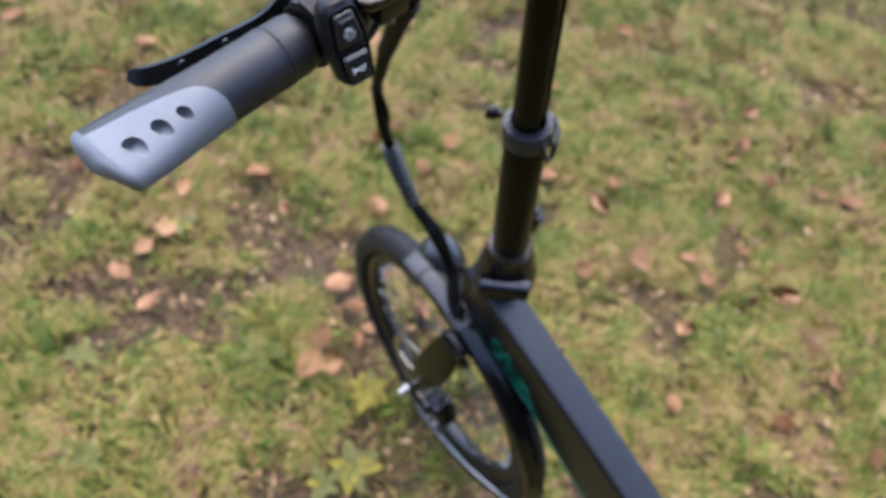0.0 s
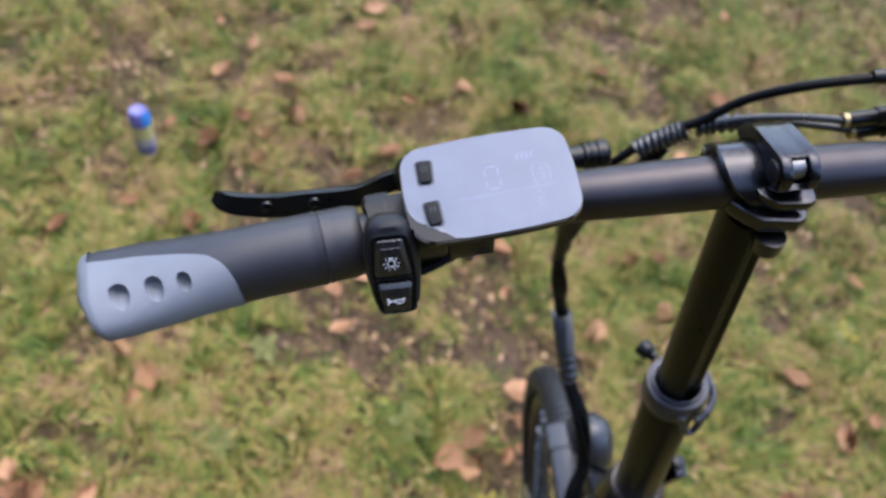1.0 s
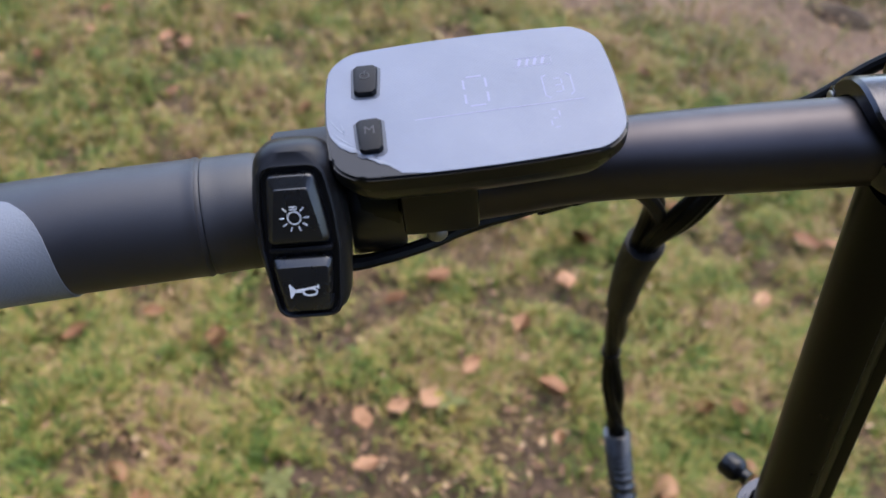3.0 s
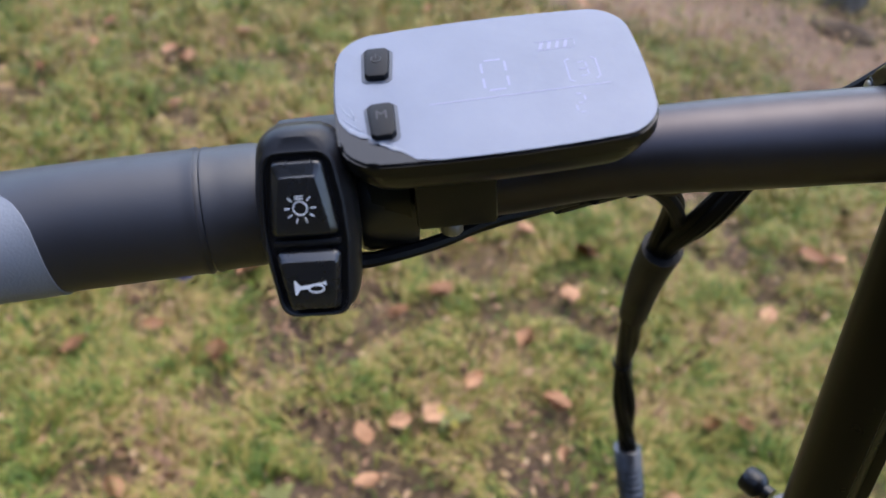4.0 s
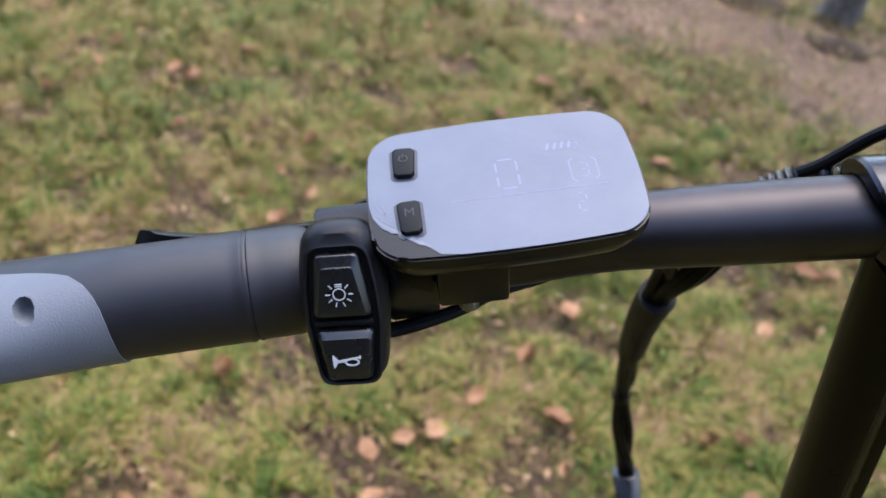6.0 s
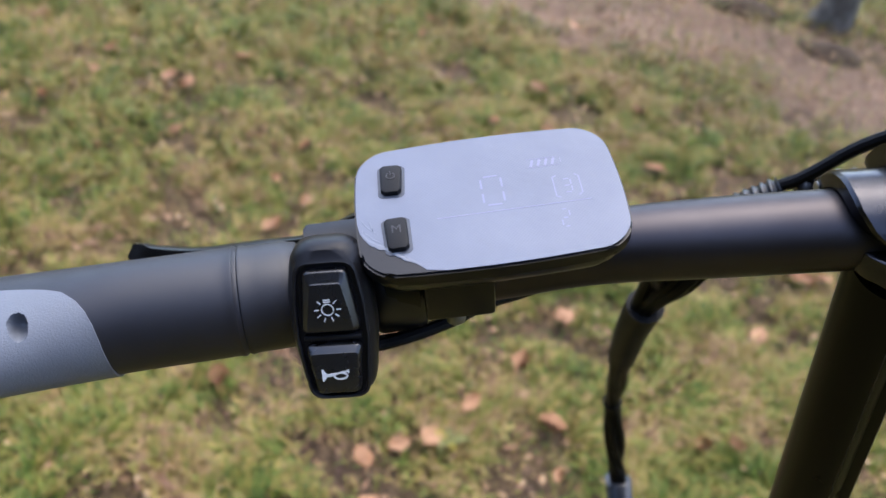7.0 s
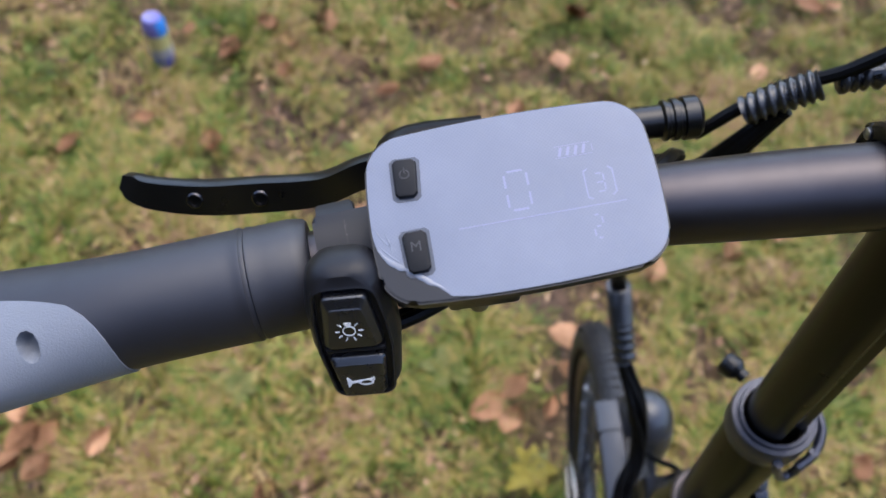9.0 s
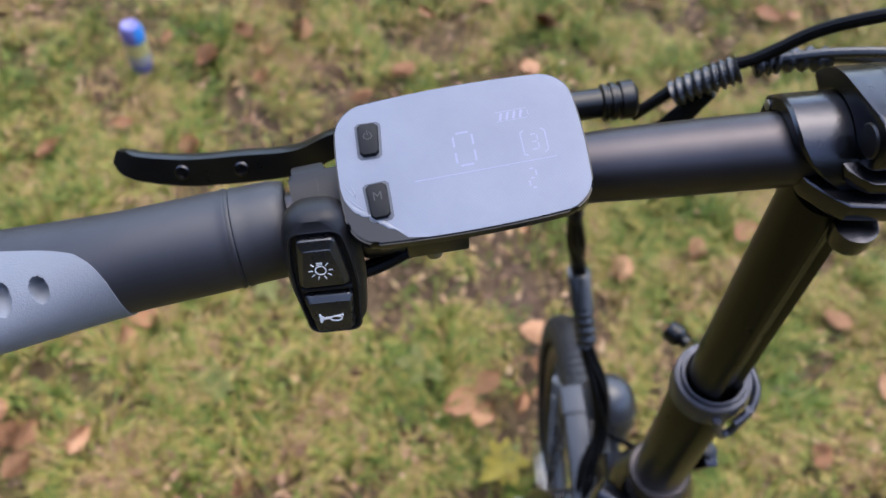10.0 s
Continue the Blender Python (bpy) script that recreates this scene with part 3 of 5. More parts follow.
kept, cut = film_outline()
if math.hypot(kept[-1][0] - cut[0][0], kept[-1][1] - cut[0][1]) > math.hypot(kept[-1][0] - cut[-1][0], kept[-1][1] - cut[-1][1]):
    cut = cut[::-1]
film = part("protective_film", prism(kept + cut, 0.0002, pose(0, 0, 0.00032), 0, 1), FILM, display, "pale grey-blue protective film")
film.matrix_basis = DISP
rim_line = [DISP @ Vector((x + 0.0003, y + 0.0003, 0.00033)) for x, y in cut[1:-1]]
part("film_edge", sweep(rim_line, lambda u: (0.00007 + 0.00006 * abs(math.sin(7 * u)) + 0.00005 * abs(math.sin(23 * u))) * (0.25 + math.sin(math.pi * u)), 8, 6, 6.0), CURL, display, "curled edge of the film")
for a, b, c in (((-0.0431, -0.0010), (-0.0405, -0.0062), (-0.0372, -0.0098)), ((-0.0420, -0.0075), (-0.0385, -0.0118), (-0.0352, -0.0146)), ((-0.0400, -0.0030), (-0.0388, -0.0070), (-0.0382, -0.0104)), ((-0.0345, -0.0150), (-0.0315, -0.0176), (-0.0290, -0.0192))):
    part("film_crease", sweep([DISP @ Vector((x, y, 0.00033)) for x, y in (a, b, c)], lambda u: 0.00002 + 0.00006 * math.sin(math.pi * u), 8, 6, 3.0), CURL, display)


def key_outline(w0, w1, h):
    return [(-w0 / 2, h / 2 - 0.0012), (-w0 / 2 + 0.0012, h / 2), (w0 / 2 - 0.0012, h / 2), (w0 / 2, h / 2 - 0.0012),
            (w1 / 2, -h / 2 + 0.0012), (w1 / 2 - 0.0012, -h / 2), (-w1 / 2 + 0.0012, -h / 2), (-w1 / 2, -h / 2 + 0.0012)]


POWER, MODE = on_display(-0.0311, 0.0120), on_display(-0.0309, -0.0117)
part("power_button", prism(key_outline(0.0074, 0.0067, 0.0122), 0.003, POWER @ pose(0, 0, 0.0024, 0, 0, -3), 0.0006, 2), KEY_RUBBER, display, "black rubber power key")
part("mode_button", prism(key_outline(0.0074, 0.0067, 0.0127), 0.003, MODE @ pose(0, 0, 0.0024, 0, 0, 2), 0.0006, 2), KEY_RUBBER, display, "black rubber key marked M")
for at, turn, h in ((POWER, -3, 0.0122), (MODE, 2, 0.0127)):
    part("key_rim", prism(key_outline(0.0094, 0.0087, h + 0.0022), 0.0004, at @ pose(0, 0, 0.00042, 0, 0, turn), 0.0001, 1), RIM, display, "grey rim round the key")
part("power_symbol", strokes(ring_lines(0, 0, 0.0014, 10, 125, 415) + [((0, 0.0004), (0, 0.0019))], 0.00035, POWER @ pose(0, 0.001, 0.0025)), DULL_INK, display)
letter = bpy.data.curves.new("letter", "FONT")
letter.body, letter.size, letter.align_x, letter.align_y = "M", 0.0046, "CENTER", "CENTER"
letter_ob = bpy.data.objects.new("letter", letter)
letter_mesh = bpy.data.meshes.new_from_object(letter_ob)
bpy.data.objects.remove(letter_ob)
letter_bm = bmesh.new()
letter_bm.from_mesh(letter_mesh)
letter_bm.transform(MODE @ pose(0, 0.0012, 0.0026))
part("mode_letter", letter_bm, DULL_INK, display)


def digit(segments, w, h, gap=0.0005):
    """Seven-segment strokes: a top, b and c right, d bottom, e and f left, g middle."""
    x, y = w / 2, h / 2
    table = {"a": ((-x + gap, y), (x - gap, y)), "b": ((x, y - gap), (x, gap)), "c": ((x, -gap), (x, -y + gap)), "d": ((-x + gap, -y), (x - gap, -y)),
             "e": ((-x, -y + gap), (-x, -gap)), "f": ((-x, gap), (-x, y - gap)), "g": ((-x + gap, 0), (x - gap, 0))}
    return [table[s] for s in segments]


FACE = 0.00035
part("speed_digit", strokes(digit("abcdef", 0.0068, 0.0125, 0.0013), 0.0007, on_display(0.0017, 0.0025, FACE), 0.00006), GLOW, display, "faintly lit digit 0")
part("level_digit", strokes(digit("abgcd", 0.0026, 0.0058) + [((-0.0043, 0.0042), (-0.0043, -0.0042)), ((0.0043, 0.0036), (0.0043, -0.0036)), ((-0.0043, 0.0042), (-0.0031, 0.0048)), ((-0.0043, -0.0042), (-0.0031, -0.0048)), ((0.0043, 0.0036), (0.0031, 0.0046)), ((0.0043, -0.0036), (0.0031, -0.0046))], 0.00045, on_display(0.0262, 0.0005, FACE), 0.00006), GLOW, display, "faintly lit digit 3 in brackets")
part("trip_digit", strokes(digit("abged", 0.0028, 0.0072, 0.0009), 0.0005, on_display(0.0230, -0.0130, FACE), 0.00006), GLOW, display, "faintly lit digit 2")
battery = [((-0.0046 + 0.0024 * k, -0.0012), (-0.0038 + 0.0024 * k, 0.0012)) for k in range(4)]
part("battery_bars", strokes(battery, 0.0009, on_display(0.0206, 0.0122, FACE), 0.00006), GLOW, display)
part("battery_outline", strokes([((-0.0058, 0.0019), (0.0052, 0.0019)), ((-0.0058, -0.0019), (0.0052, -0.0019)), ((0.0056, 0.001), (0.0056, -0.001))], 0.0002, on_display(0.0206, 0.0122, FACE), 0.00006), GLOW, display)
part("divider_line", strokes([((-0.0250, -0.0001), (0.0250, 0.0001))], 0.00035, on_display(0.0075, -0.0065, FACE), 0.00006), GLOW, display)
# bar mount under the display, with a small steel screw
part("bar_mount", block(0.0238, 0.020, 0.0225, axes((-0.1552, 0.0000, 1.1657), (1, 0.07, 0), (0, -0.06, 1)), 0.0015, 2), PLASTIC, display)
part("mount_ring", lathe([(0.0135, -0.0068), (0.0178, -0.0068), (0.0186, -0.0058), (0.0186, 0.0058), (0.0178, 0.0068), (0.0135, 0.0068)], 32, axes((-0.1762, 0.0172, 1.1518), (0, 0, 1), (-1, -0.1, 0)), closed=True), PLASTIC, display)
part("mount_screw", lathe([(0.0020, -0.005), (0.0030, -0.001), (0.0034, 0.0), (0.0034, 0.0024), (0.0024, 0.0034)], 16, axes((-0.1565, -0.0060, 1.1530), (1, 0, 0), (0, -0.12, -1))), NUT_STEEL, display, "steel screw head")


# handlebar clamp
def arc(cy, cz, r, a0, a1, n):
    return [(cy + r * math.cos(radians(a0 + (a1 - a0) * k / n)), cz + r * math.sin(radians(a0 + (a1 - a0) * k / n))) for k in range(n + 1)]


def slab_x(outline, x0, x1, bevel, bm=None):
    """A (y, z) outline made solid from x0 to x1."""
    return prism(outline, x1 - x0, Matrix(((0, 0, 1, x1), (1, 0, 0, 0), (0, 1, 0, 0), (0, 0, 0, 1))), bevel, 2, bm)


# angles run from ahead (0) over the top (90) to the rear (180)
def cap_left(a):
    """The cap's left edge, which runs aslant to the flange at the rear."""
    edge = ((-15, -0.0140), (100, -0.0140), (122, -0.0128), (140, -0.0095), (156, -0.0040), (170, 0.0015), (180, 0.0050))
    return float(np.interp(a, [p[0] for p in edge], [p[1] for p in edge]))


def cap_mesh():
    bm = bmesh.new()
    rings = []
    for k in range(31):
        a = -12 + 190 * k / 30
        c, sn = math.cos(radians(a)), math.sin(radians(a))
        x0, x1 = cap_left(a), 0.0312
        ring = []
        for x, r in ((x0, 0.0160), (x0, 0.0208), (x0 + 0.0012, 0.0220), (x1 - 0.0012, 0.0220), (x1, 0.0208), (x1, 0.0160)):
            ring.append(bm.verts.new((x, CLAMP_Y + r * c, CLAMP_Z + r * sn)))
        rings.append(ring)
    for a, b in zip(rings, rings[1:]):
        for k in range(6):
            bm.faces.new((a[k], a[(k + 1) % 6], b[(k + 1) % 6], b[k]))
    bm.faces.new(rings[0][::-1])
    bm.faces.new(rings[-1])
    return bm


clamp = part("bar_clamp", cap_mesh(), CAST, bike, "black cast handlebar clamp", 30)
flange = [(0.0080, 0.0060), (0.0020, 0.0060), (0.0032, 0.0020), (0.0068, -0.0020), (0.0110, -0.0052), (0.0265, -0.0070), (0.0300, -0.0055), (0.0312, -0.0020), (0.0312, 0.0060)]
part("cap_flange", prism(flange, 0.0068, pose(0, 0, 1.1650), 0.0010, 2), CAST, clamp, angle=30)
under = [(0.0000, 0.0090), (-0.0085, 0.0090), (-0.0070, 0.0050), (0.0005, -0.0025), (0.0060, -0.0075), (0.0245, -0.0100), (0.0285, -0.0080), (0.0300, -0.0040), (0.0300, 0.0090)]
part("base_flange", prism(under, 0.0105, pose(0, 0, 1.1535), 0.0014, 2), CAST, clamp, angle=30)
low_out = arc(CLAMP_Y, CLAMP_Z, 0.0161, 200, 345, 16) + arc(CLAMP_Y, CLAMP_Z, 0.0220, 345, 262, 8) + [(0.0130, 1.1290), (0.0080, 1.1320), (0.0060, 1.1425)]
part("clamp_base", slab_x(low_out, 0.0010, 0.0220, 0.0012), CAST, clamp, angle=30)
PIVOT_Y, PIVOT_Z = 0.0052, 1.1785
cheek = arc(CLAMP_Y, CLAMP_Z, 0.0306, 14, 70, 12) + arc(PIVOT_Y, PIVOT_Z, 0.0108, 70, 262, 14) + arc(CLAMP_Y, CLAMP_Z, 0.0228, 138, 14, 14)
part("clamp_lever", slab_x(cheek, 0.0070, 0.0128, 0.0011), CAST, clamp, "dark metal quick-release lever", 30)
part("lever_cheek", slab_x(cheek, 0.0212, 0.0268, 0.0011), CAST, clamp, angle=30)
bridge = arc(CLAMP_Y, CLAMP_Z, 0.0304, 13, 69, 12) + arc(PIVOT_Y, PIVOT_Z, 0.0106, 72, 90, 3) + arc(PIVOT_Y, PIVOT_Z, 0.0082, 90, 72, 3) + arc(CLAMP_Y, CLAMP_Z, 0.0240, 85, 13, 12)
part("lever_bridge", slab_x(bridge, 0.0122, 0.0218, 0.0006), CAST, clamp, angle=30)
part("lever_lip", slab_x(arc(PIVOT_Y, PIVOT_Z, 0.0106, 196, 262, 5) + arc(PIVOT_Y, PIVOT_Z, 0.0075, 262, 196, 5), 0.0122, 0.0218, 0.0004), CAST, clamp, angle=30)
part("lever_pivot", lathe([(0.0060, -0.0006), (0.0066, 0.0), (0.0066, 0.006), (0.0050, 0.0065)], 26, Matrix.Translation((0.0066, PIVOT_Y, PIVOT_Z)) @ ALONG_X), ANODISED, clamp, "dark pivot pin end")
part("barrel_nut", lathe([(0.0052, -0.0042), (0.0066, -0.0034), (0.0068, 0.0), (0.0066, 0.0034), (0.0052, 0.0042)], 22, Matrix.Translation((0.0170, PIVOT_Y + 0.0004, PIVOT_Z + 0.0018)) @ ALONG_X), NUT_STEEL, clamp, "bright steel barrel nut")
part("hinge_pin", lathe([(0.0016, -0.0004), (0.0022, 0.0), (0.0022, 0.039), (0.0016, 0.0395)], 14, Matrix.Translation((-0.0146, 0.0400, 1.1575)) @ ALONG_X), SILVER, clamp)
part("hinge_knuckle", lathe([(0.0030, -0.0006), (0.0038, 0.0), (0.0038, 0.038), (0.0030, 0.0386)], 18, Matrix.Translation((-0.0136, 0.0400, 1.1575)) @ ALONG_X), CAST, clamp)
part("clamp_bolt", lathe([(0.0050, -0.008), (0.0078, -0.007), (0.0084, -0.004), (0.0084, 0.0040), (0.0030, 0.0050)], 22, axes((0.0145, -0.0068, 1.1335), (1, 0, 0), (0, 0.05, 1))), CAST, clamp)
clamp.location = (-0.0055, 0.0, 0.0050)


# steering post: inner tube with a groove, outer sleeve, clamp collar
def grooved_tube(r, z0, z1):
    """The inner tube with its groove, cut aslant at the top under the clamp."""
    bm = bmesh.new()
    rings = []
    for z, slant in ((z0, 0.0), (z0 + 0.001, 0.0), (z1 - 0.03, 0.0), (z1, 0.35)):
        ring = []
        for k in range(60):
            a = 360 * k / 60
            d = abs((a - 288 + 180) % 360 - 180)
            rr = r - (0.0036 if d < 16 else 0.0036 * max(0, (20 - d) / 4))
            x, y = rr * math.cos(radians(a)), rr * math.sin(radians(a))
            ring.append(bm.verts.new((post_x(z) + x, post_y(z) + y, z + slant * y)))
        rings.append(ring)
    for a, b in zip(rings, rings[1:]):
        for k in range(60):
            bm.faces.new((a[k], a[(k + 1) % 60], b[(k + 1) % 60], b[k]))
    bm.faces.new(rings[-1])
    bm.faces.new(rings[0][::-1])
    return bm


part("steering_post", grooved_tube(0.0162, 0.72, 1.1470), POST_METAL, bike, "dark brown-black telescopic steering post", 25)


def on_post(z, turn=0.0):
    return axes((post_x(z), post_y(z), z), (math.cos(radians(turn)), math.sin(radians(turn)), 0), (-0.0125, 0.0455, 1))


part("post_sleeve", lathe([(0.0172, 0.0), (0.0209, 0.0), (0.0212, 0.002), (0.0212, 0.220), (0.0206, 0.222), (0.0172, 0.222)], 44, on_post(0.702), closed=True), POST_METAL, bike, "dark outer sleeve of the steering post")
collar = part("height_collar", lathe([(0.0211, -0.012), (0.0234, -0.012), (0.0240, -0.0105), (0.0240, 0.0095), (0.0234, 0.011), (0.0205, 0.011), (0.0200, 0.014), (0.0180, 0.014), (0.0180, 0.009), (0.0211, 0.009)], 44, on_post(0.919), closed=True), GREY_METAL, bike, "grey metal height clamp collar")
part("collar_knob", lathe([(0.0042, 0), (0.0042, 0.004), (0.0066, 0.006), (0.0072, 0.008), (0.0072, 0.014), (0.0060, 0.016)], 20, axes((post_x(0.921) - 0.0090, 0.0300, 0.921), (0, 0, 1), (-0.62, 0.78, 0))), PLASTIC, collar, "black knob")


def loop_tab(m):
    bm = bmesh.new()
    sweep([m @ Vector((x, y, 0)) for x, y in ((-0.0110, 0.006), (-0.0105, -0.002), (-0.0042, -0.0205), (0.0, -0.0230), (0.0042, -0.0205), (0.0105, -0.002), (0.0110, 0.006))], 0.0028, 8, 4, bm=bm)
    return bm


part("collar_tab", loop_tab(axes((0.0150, -0.0200, 0.917), (1, 0.25, 0), (0.25, -1, 0.15))), GREY_METAL, collar)
part("collar_lever", sweep([on_post(0.919) @ Vector((0.0285 * math.cos(radians(a)), 0.0285 * math.sin(radians(a)), h)) for a, h in ((20, 0), (-15, 0.0005), (-45, -0.001), (-70, -0.004))], 0.0042, 10, 5, 0.7), GREY_METAL, collar)
part("collar_screw", lathe([(0.003, 0), (0.0045, 0.001), (0.0045, 0.006), (0.003, 0.007)], 14, axes((0.0325, 0.012, 0.909), (0, 0, 1), (1, 0.3, 0))), PLASTIC, collar)

# folding hinge at the foot of the post
hinge_profile = [(0.0235, 0.030), (0.0262, 0.029), (0.0280, 0.024), (0.0296, 0.014), (0.0322, 0.002), (0.0356, -0.012), (0.0372, -0.026), (0.0350, -0.040), (0.0290, -0.052)]
hinge = part("folding_hinge", lathe(hinge_profile, 28, on_post(0.684, 12) @ Matrix.Diagonal((1.0, 1.02, 1, 1))), CAST, bike, "cast black folding hinge block", 40)
part("hinge_ring", lathe([(0.0210, 0.0), (0.0250, 0.0), (0.0262, 0.002), (0.0262, 0.006), (0.0250, 0.008), (0.0210, 0.008)], 40, on_post(0.710), closed=True), ANODISED, hinge)
part("hinge_barrel", lathe([(0.0100, -0.031), (0.0136, -0.030), (0.0136, -0.018), (0.0108, -0.0175), (0.0108, 0.0175), (0.0136, 0.018), (0.0136, 0.030), (0.0100, 0.031)], 24, axes((-0.0195, -0.0310, 0.6820), (0, 0, 1), (0.763, -0.560, -0.200))), CAST, hinge)
part("hinge_plate", block(0.052, 0.024, 0.022, pose(-0.002, -0.020, 0.648, 0, 0, -30), 0.004, 3), CAST, hinge)
part("hinge_latch", block(0.012, 0.018, 0.050, pose(0.0405, -0.002, 0.725, 8, 10, 0), 0.003, 2), CAST, hinge)
part("latch_end", lathe([(0.005, 0), (0.0065, 0.001), (0.0065, 0.008), (0.005, 0.009)], 14, axes((0.041, -0.002, 0.748), (1, 0, 0), (0.3, 0, 1))), PLASTIC, hinge)

# main tube: deep box section falling to the rear, with the green stripe and script on its side
def tube_section(y):
    top = 0.616 + 0.345 * (y + 0.035)
    deep = 0.092 + 0.19 * (-0.03 - y)
    w, r = 0.0238, 0.008
    out = []
    for cx, cz, a0 in ((w - r, top - r, 0), (-w + r, top - r, 90), (-w + r, top - deep + r, 180), (w - r, top - deep + r, 270)):
        for k in range(6):
            a = radians(a0 + 90 * k / 5)
            out.append((cx + r * math.cos(a), y, cz + r * math.sin(a)))
    return out


def main_tube():
    bm = bmesh.new()
    rings = [[bm.verts.new((x + 0.006 * min(1, -y * 4), yy, z)) for x, yy, z in tube_section(y)] for y in (0.030, 0.0, -0.05, -0.12, -0.20, -0.30, -0.40, -0.50, -0.60)]
    for a, b in zip(rings, rings[1:]):
        for k in range(24):
            bm.faces.new((a[k], a[(k + 1) % 24], b[(k + 1) % 24], b[k]))
    bm.faces.new(rings[0][::-1])
    bm.faces.new(rings[-1])
    return bm


tube = part("main_tube", main_tube(), PAINT, bike, "satin black box-section main tube")


def on_tube_side(y, z):
    x = -0.0238 + 0.006 * min(1, -y * 4)
    return Vector((x - 0.0006, y, z))


def side_line(points, width, bm=None):
    return sweep([on_tube_side(y, z) for y, z in points], width, 6, 5, 1.0, (1, 0, 0), bm)


stripe = side_line([(-0.0089, 0.4930), (-0.0497, 0.4970), (-0.0867, 0.4902), (-0.1200, 0.4775), (-0.1642, 0.4544), (-0.2223, 0.4265), (-0.320, 0.381), (-0.420, 0.334)], 0.00038)
side_line([(-0.0243, 0.5164), (-0.0565, 0.5123), (-0.0889, 0.5037), (-0.1242, 0.4883), (-0.1664, 0.4642), (-0.2192, 0.4377), (-0.320, 0.390), (-0.420, 0.343)], 0.00038, stripe)
side_line([(-0.0058, 0.5403), (-0.0298, 0.5276), (-0.0519, 0.5133), (-0.0867, 0.4972), (-0.1200, 0.4840)], 0.0004, stripe)
part("stripe", stripe, GREEN_INK, tube, "thin green stripe")
mark = bmesh.new()
for pts in ([(-0.0600, 0.5250), (-0.0480, 0.5235), (-0.0395, 0.5330), (-0.0385, 0.5490), (-0.0451, 0.5595), (-0.0530, 0.5540), (-0.0590, 0.5420), (-0.0660, 0.5400), (-0.0748, 0.5580)],
            [(-0.0600, 0.5280), (-0.0672, 0.5545), (-0.0743, 0.5519), (-0.0693, 0.5305)], [(-0.0723, 0.5250), (-0.0794, 0.5451)], [(-0.0778, 0.5194), (-0.0856, 0.5415)],
            [(-0.0876, 0.5132), (-0.1010, 0.5440), (-0.1000, 0.5228), (-0.1103, 0.5290)],
            [(-0.0934, 0.5042), (-0.1040, 0.4940), (-0.1178, 0.5016), (-0.1187, 0.5172), (-0.1072, 0.5219), (-0.0961, 0.5125)], [(-0.1050, 0.4881), (-0.1169, 0.4939), (-0.1299, 0.4985)]):
    side_line(pts, 0.0006, mark)
part("script_mark", mark, GREEN_INK, tube, "green decorative strokes")
part("head_tube", lathe([(0.020, 0.44), (0.026, 0.445), (0.026, 0.46), (0.023, 0.465), (0.023, 0.60), (0.026, 0.605), (0.026, 0.63), (0.020, 0.635)], 32, Matrix.Translation((0.010, 0.004, 0))), PAINT, bike)

# front wheel
HUB = Vector((-0.0219, 0.0517, 0.2848))
WHEEL = Matrix.Translation(HUB) @ Matrix.Rotation(radians(-2.3), 4, "Z") @ Matrix.Rotation(radians(0.9), 4, "Y") @ ALONG_X
rim_profile = [(0.189, -0.004), (0.191, -0.009), (0.199, -0.0125), (0.2085, -0.0130), (0.2085, -0.0110), (0.2015, -0.0105), (0.2015, 0.0105), (0.2085, 0.0110), (0.2085, 0.0130), (0.199, 0.0125), (0.191, 0.009), (0.189, 0.004)]
wheel = part("front_wheel", lathe(rim_profile, 96, WHEEL, closed=True), PAINT, bike, "spoked wheel with black rim", 50)
tyre_profile = []
for k in range(19):
    a = radians(-125 + 250 * k / 18)
    tyre_profile.append((0.2285 + 0.0222 * math.cos(a), 0.0222 * math.sin(a)))
part("tyre", lathe(tyre_profile, 120, WHEEL, closed=True), TYRE_RUBBER, wheel, "black patterned tyre", 60)
tread = bmesh.new()
for k in range(110):
    for lane, tilt in ((-42, 25), (-24, -20), (-8, 15), (8, -15), (24, 20), (42, -25)):
        a = radians(lane)
        q = 360 * (k + (0.5 if (lane // 8) % 2 else 0)) / 110
        m = WHEEL @ Matrix.Rotation(radians(q), 4, "Z") @ Matrix.Translation((0.2285 + 0.0226 * math.cos(a), 0, 0.0226 * math.sin(a))) @ Matrix.Rotation(-a, 4, "Y") @ Matrix.Rotation(radians(tilt), 4, "X")
        block(0.0022, 0.0085, 0.0055, m, 0, bm=tread)
part("tread", tread, TYRE_RUBBER, wheel)
part("hub", lathe([(0.006, -0.050), (0.012, -0.048), (0.012, -0.036), (0.028, -0.034), (0.028, -0.030), (0.016, -0.026), (0.015, 0.026), (0.028, 0.030), (0.028, 0.034), (0.012, 0.036), (0.012, 0.048), (0.006, 0.050)], 32, WHEEL), CAST, wheel)
rotor = lathe([(0.066, -0.001), (0.080, -0.001), (0.080, 0.001), (0.066, 0.001)], 72, WHEEL @ pose(0, 0, -0.041), closed=True)
for k in range(6):
    block(0.045, 0.006, 0.0018, WHEEL @ pose(0, 0, -0.041, 0, 0, 60 * k + 10) @ pose(0.046, 0, 0, 0, 0, 20), 0, bm=rotor)
part("brake_rotor", rotor, SILVER, wheel, "thin steel brake disc")


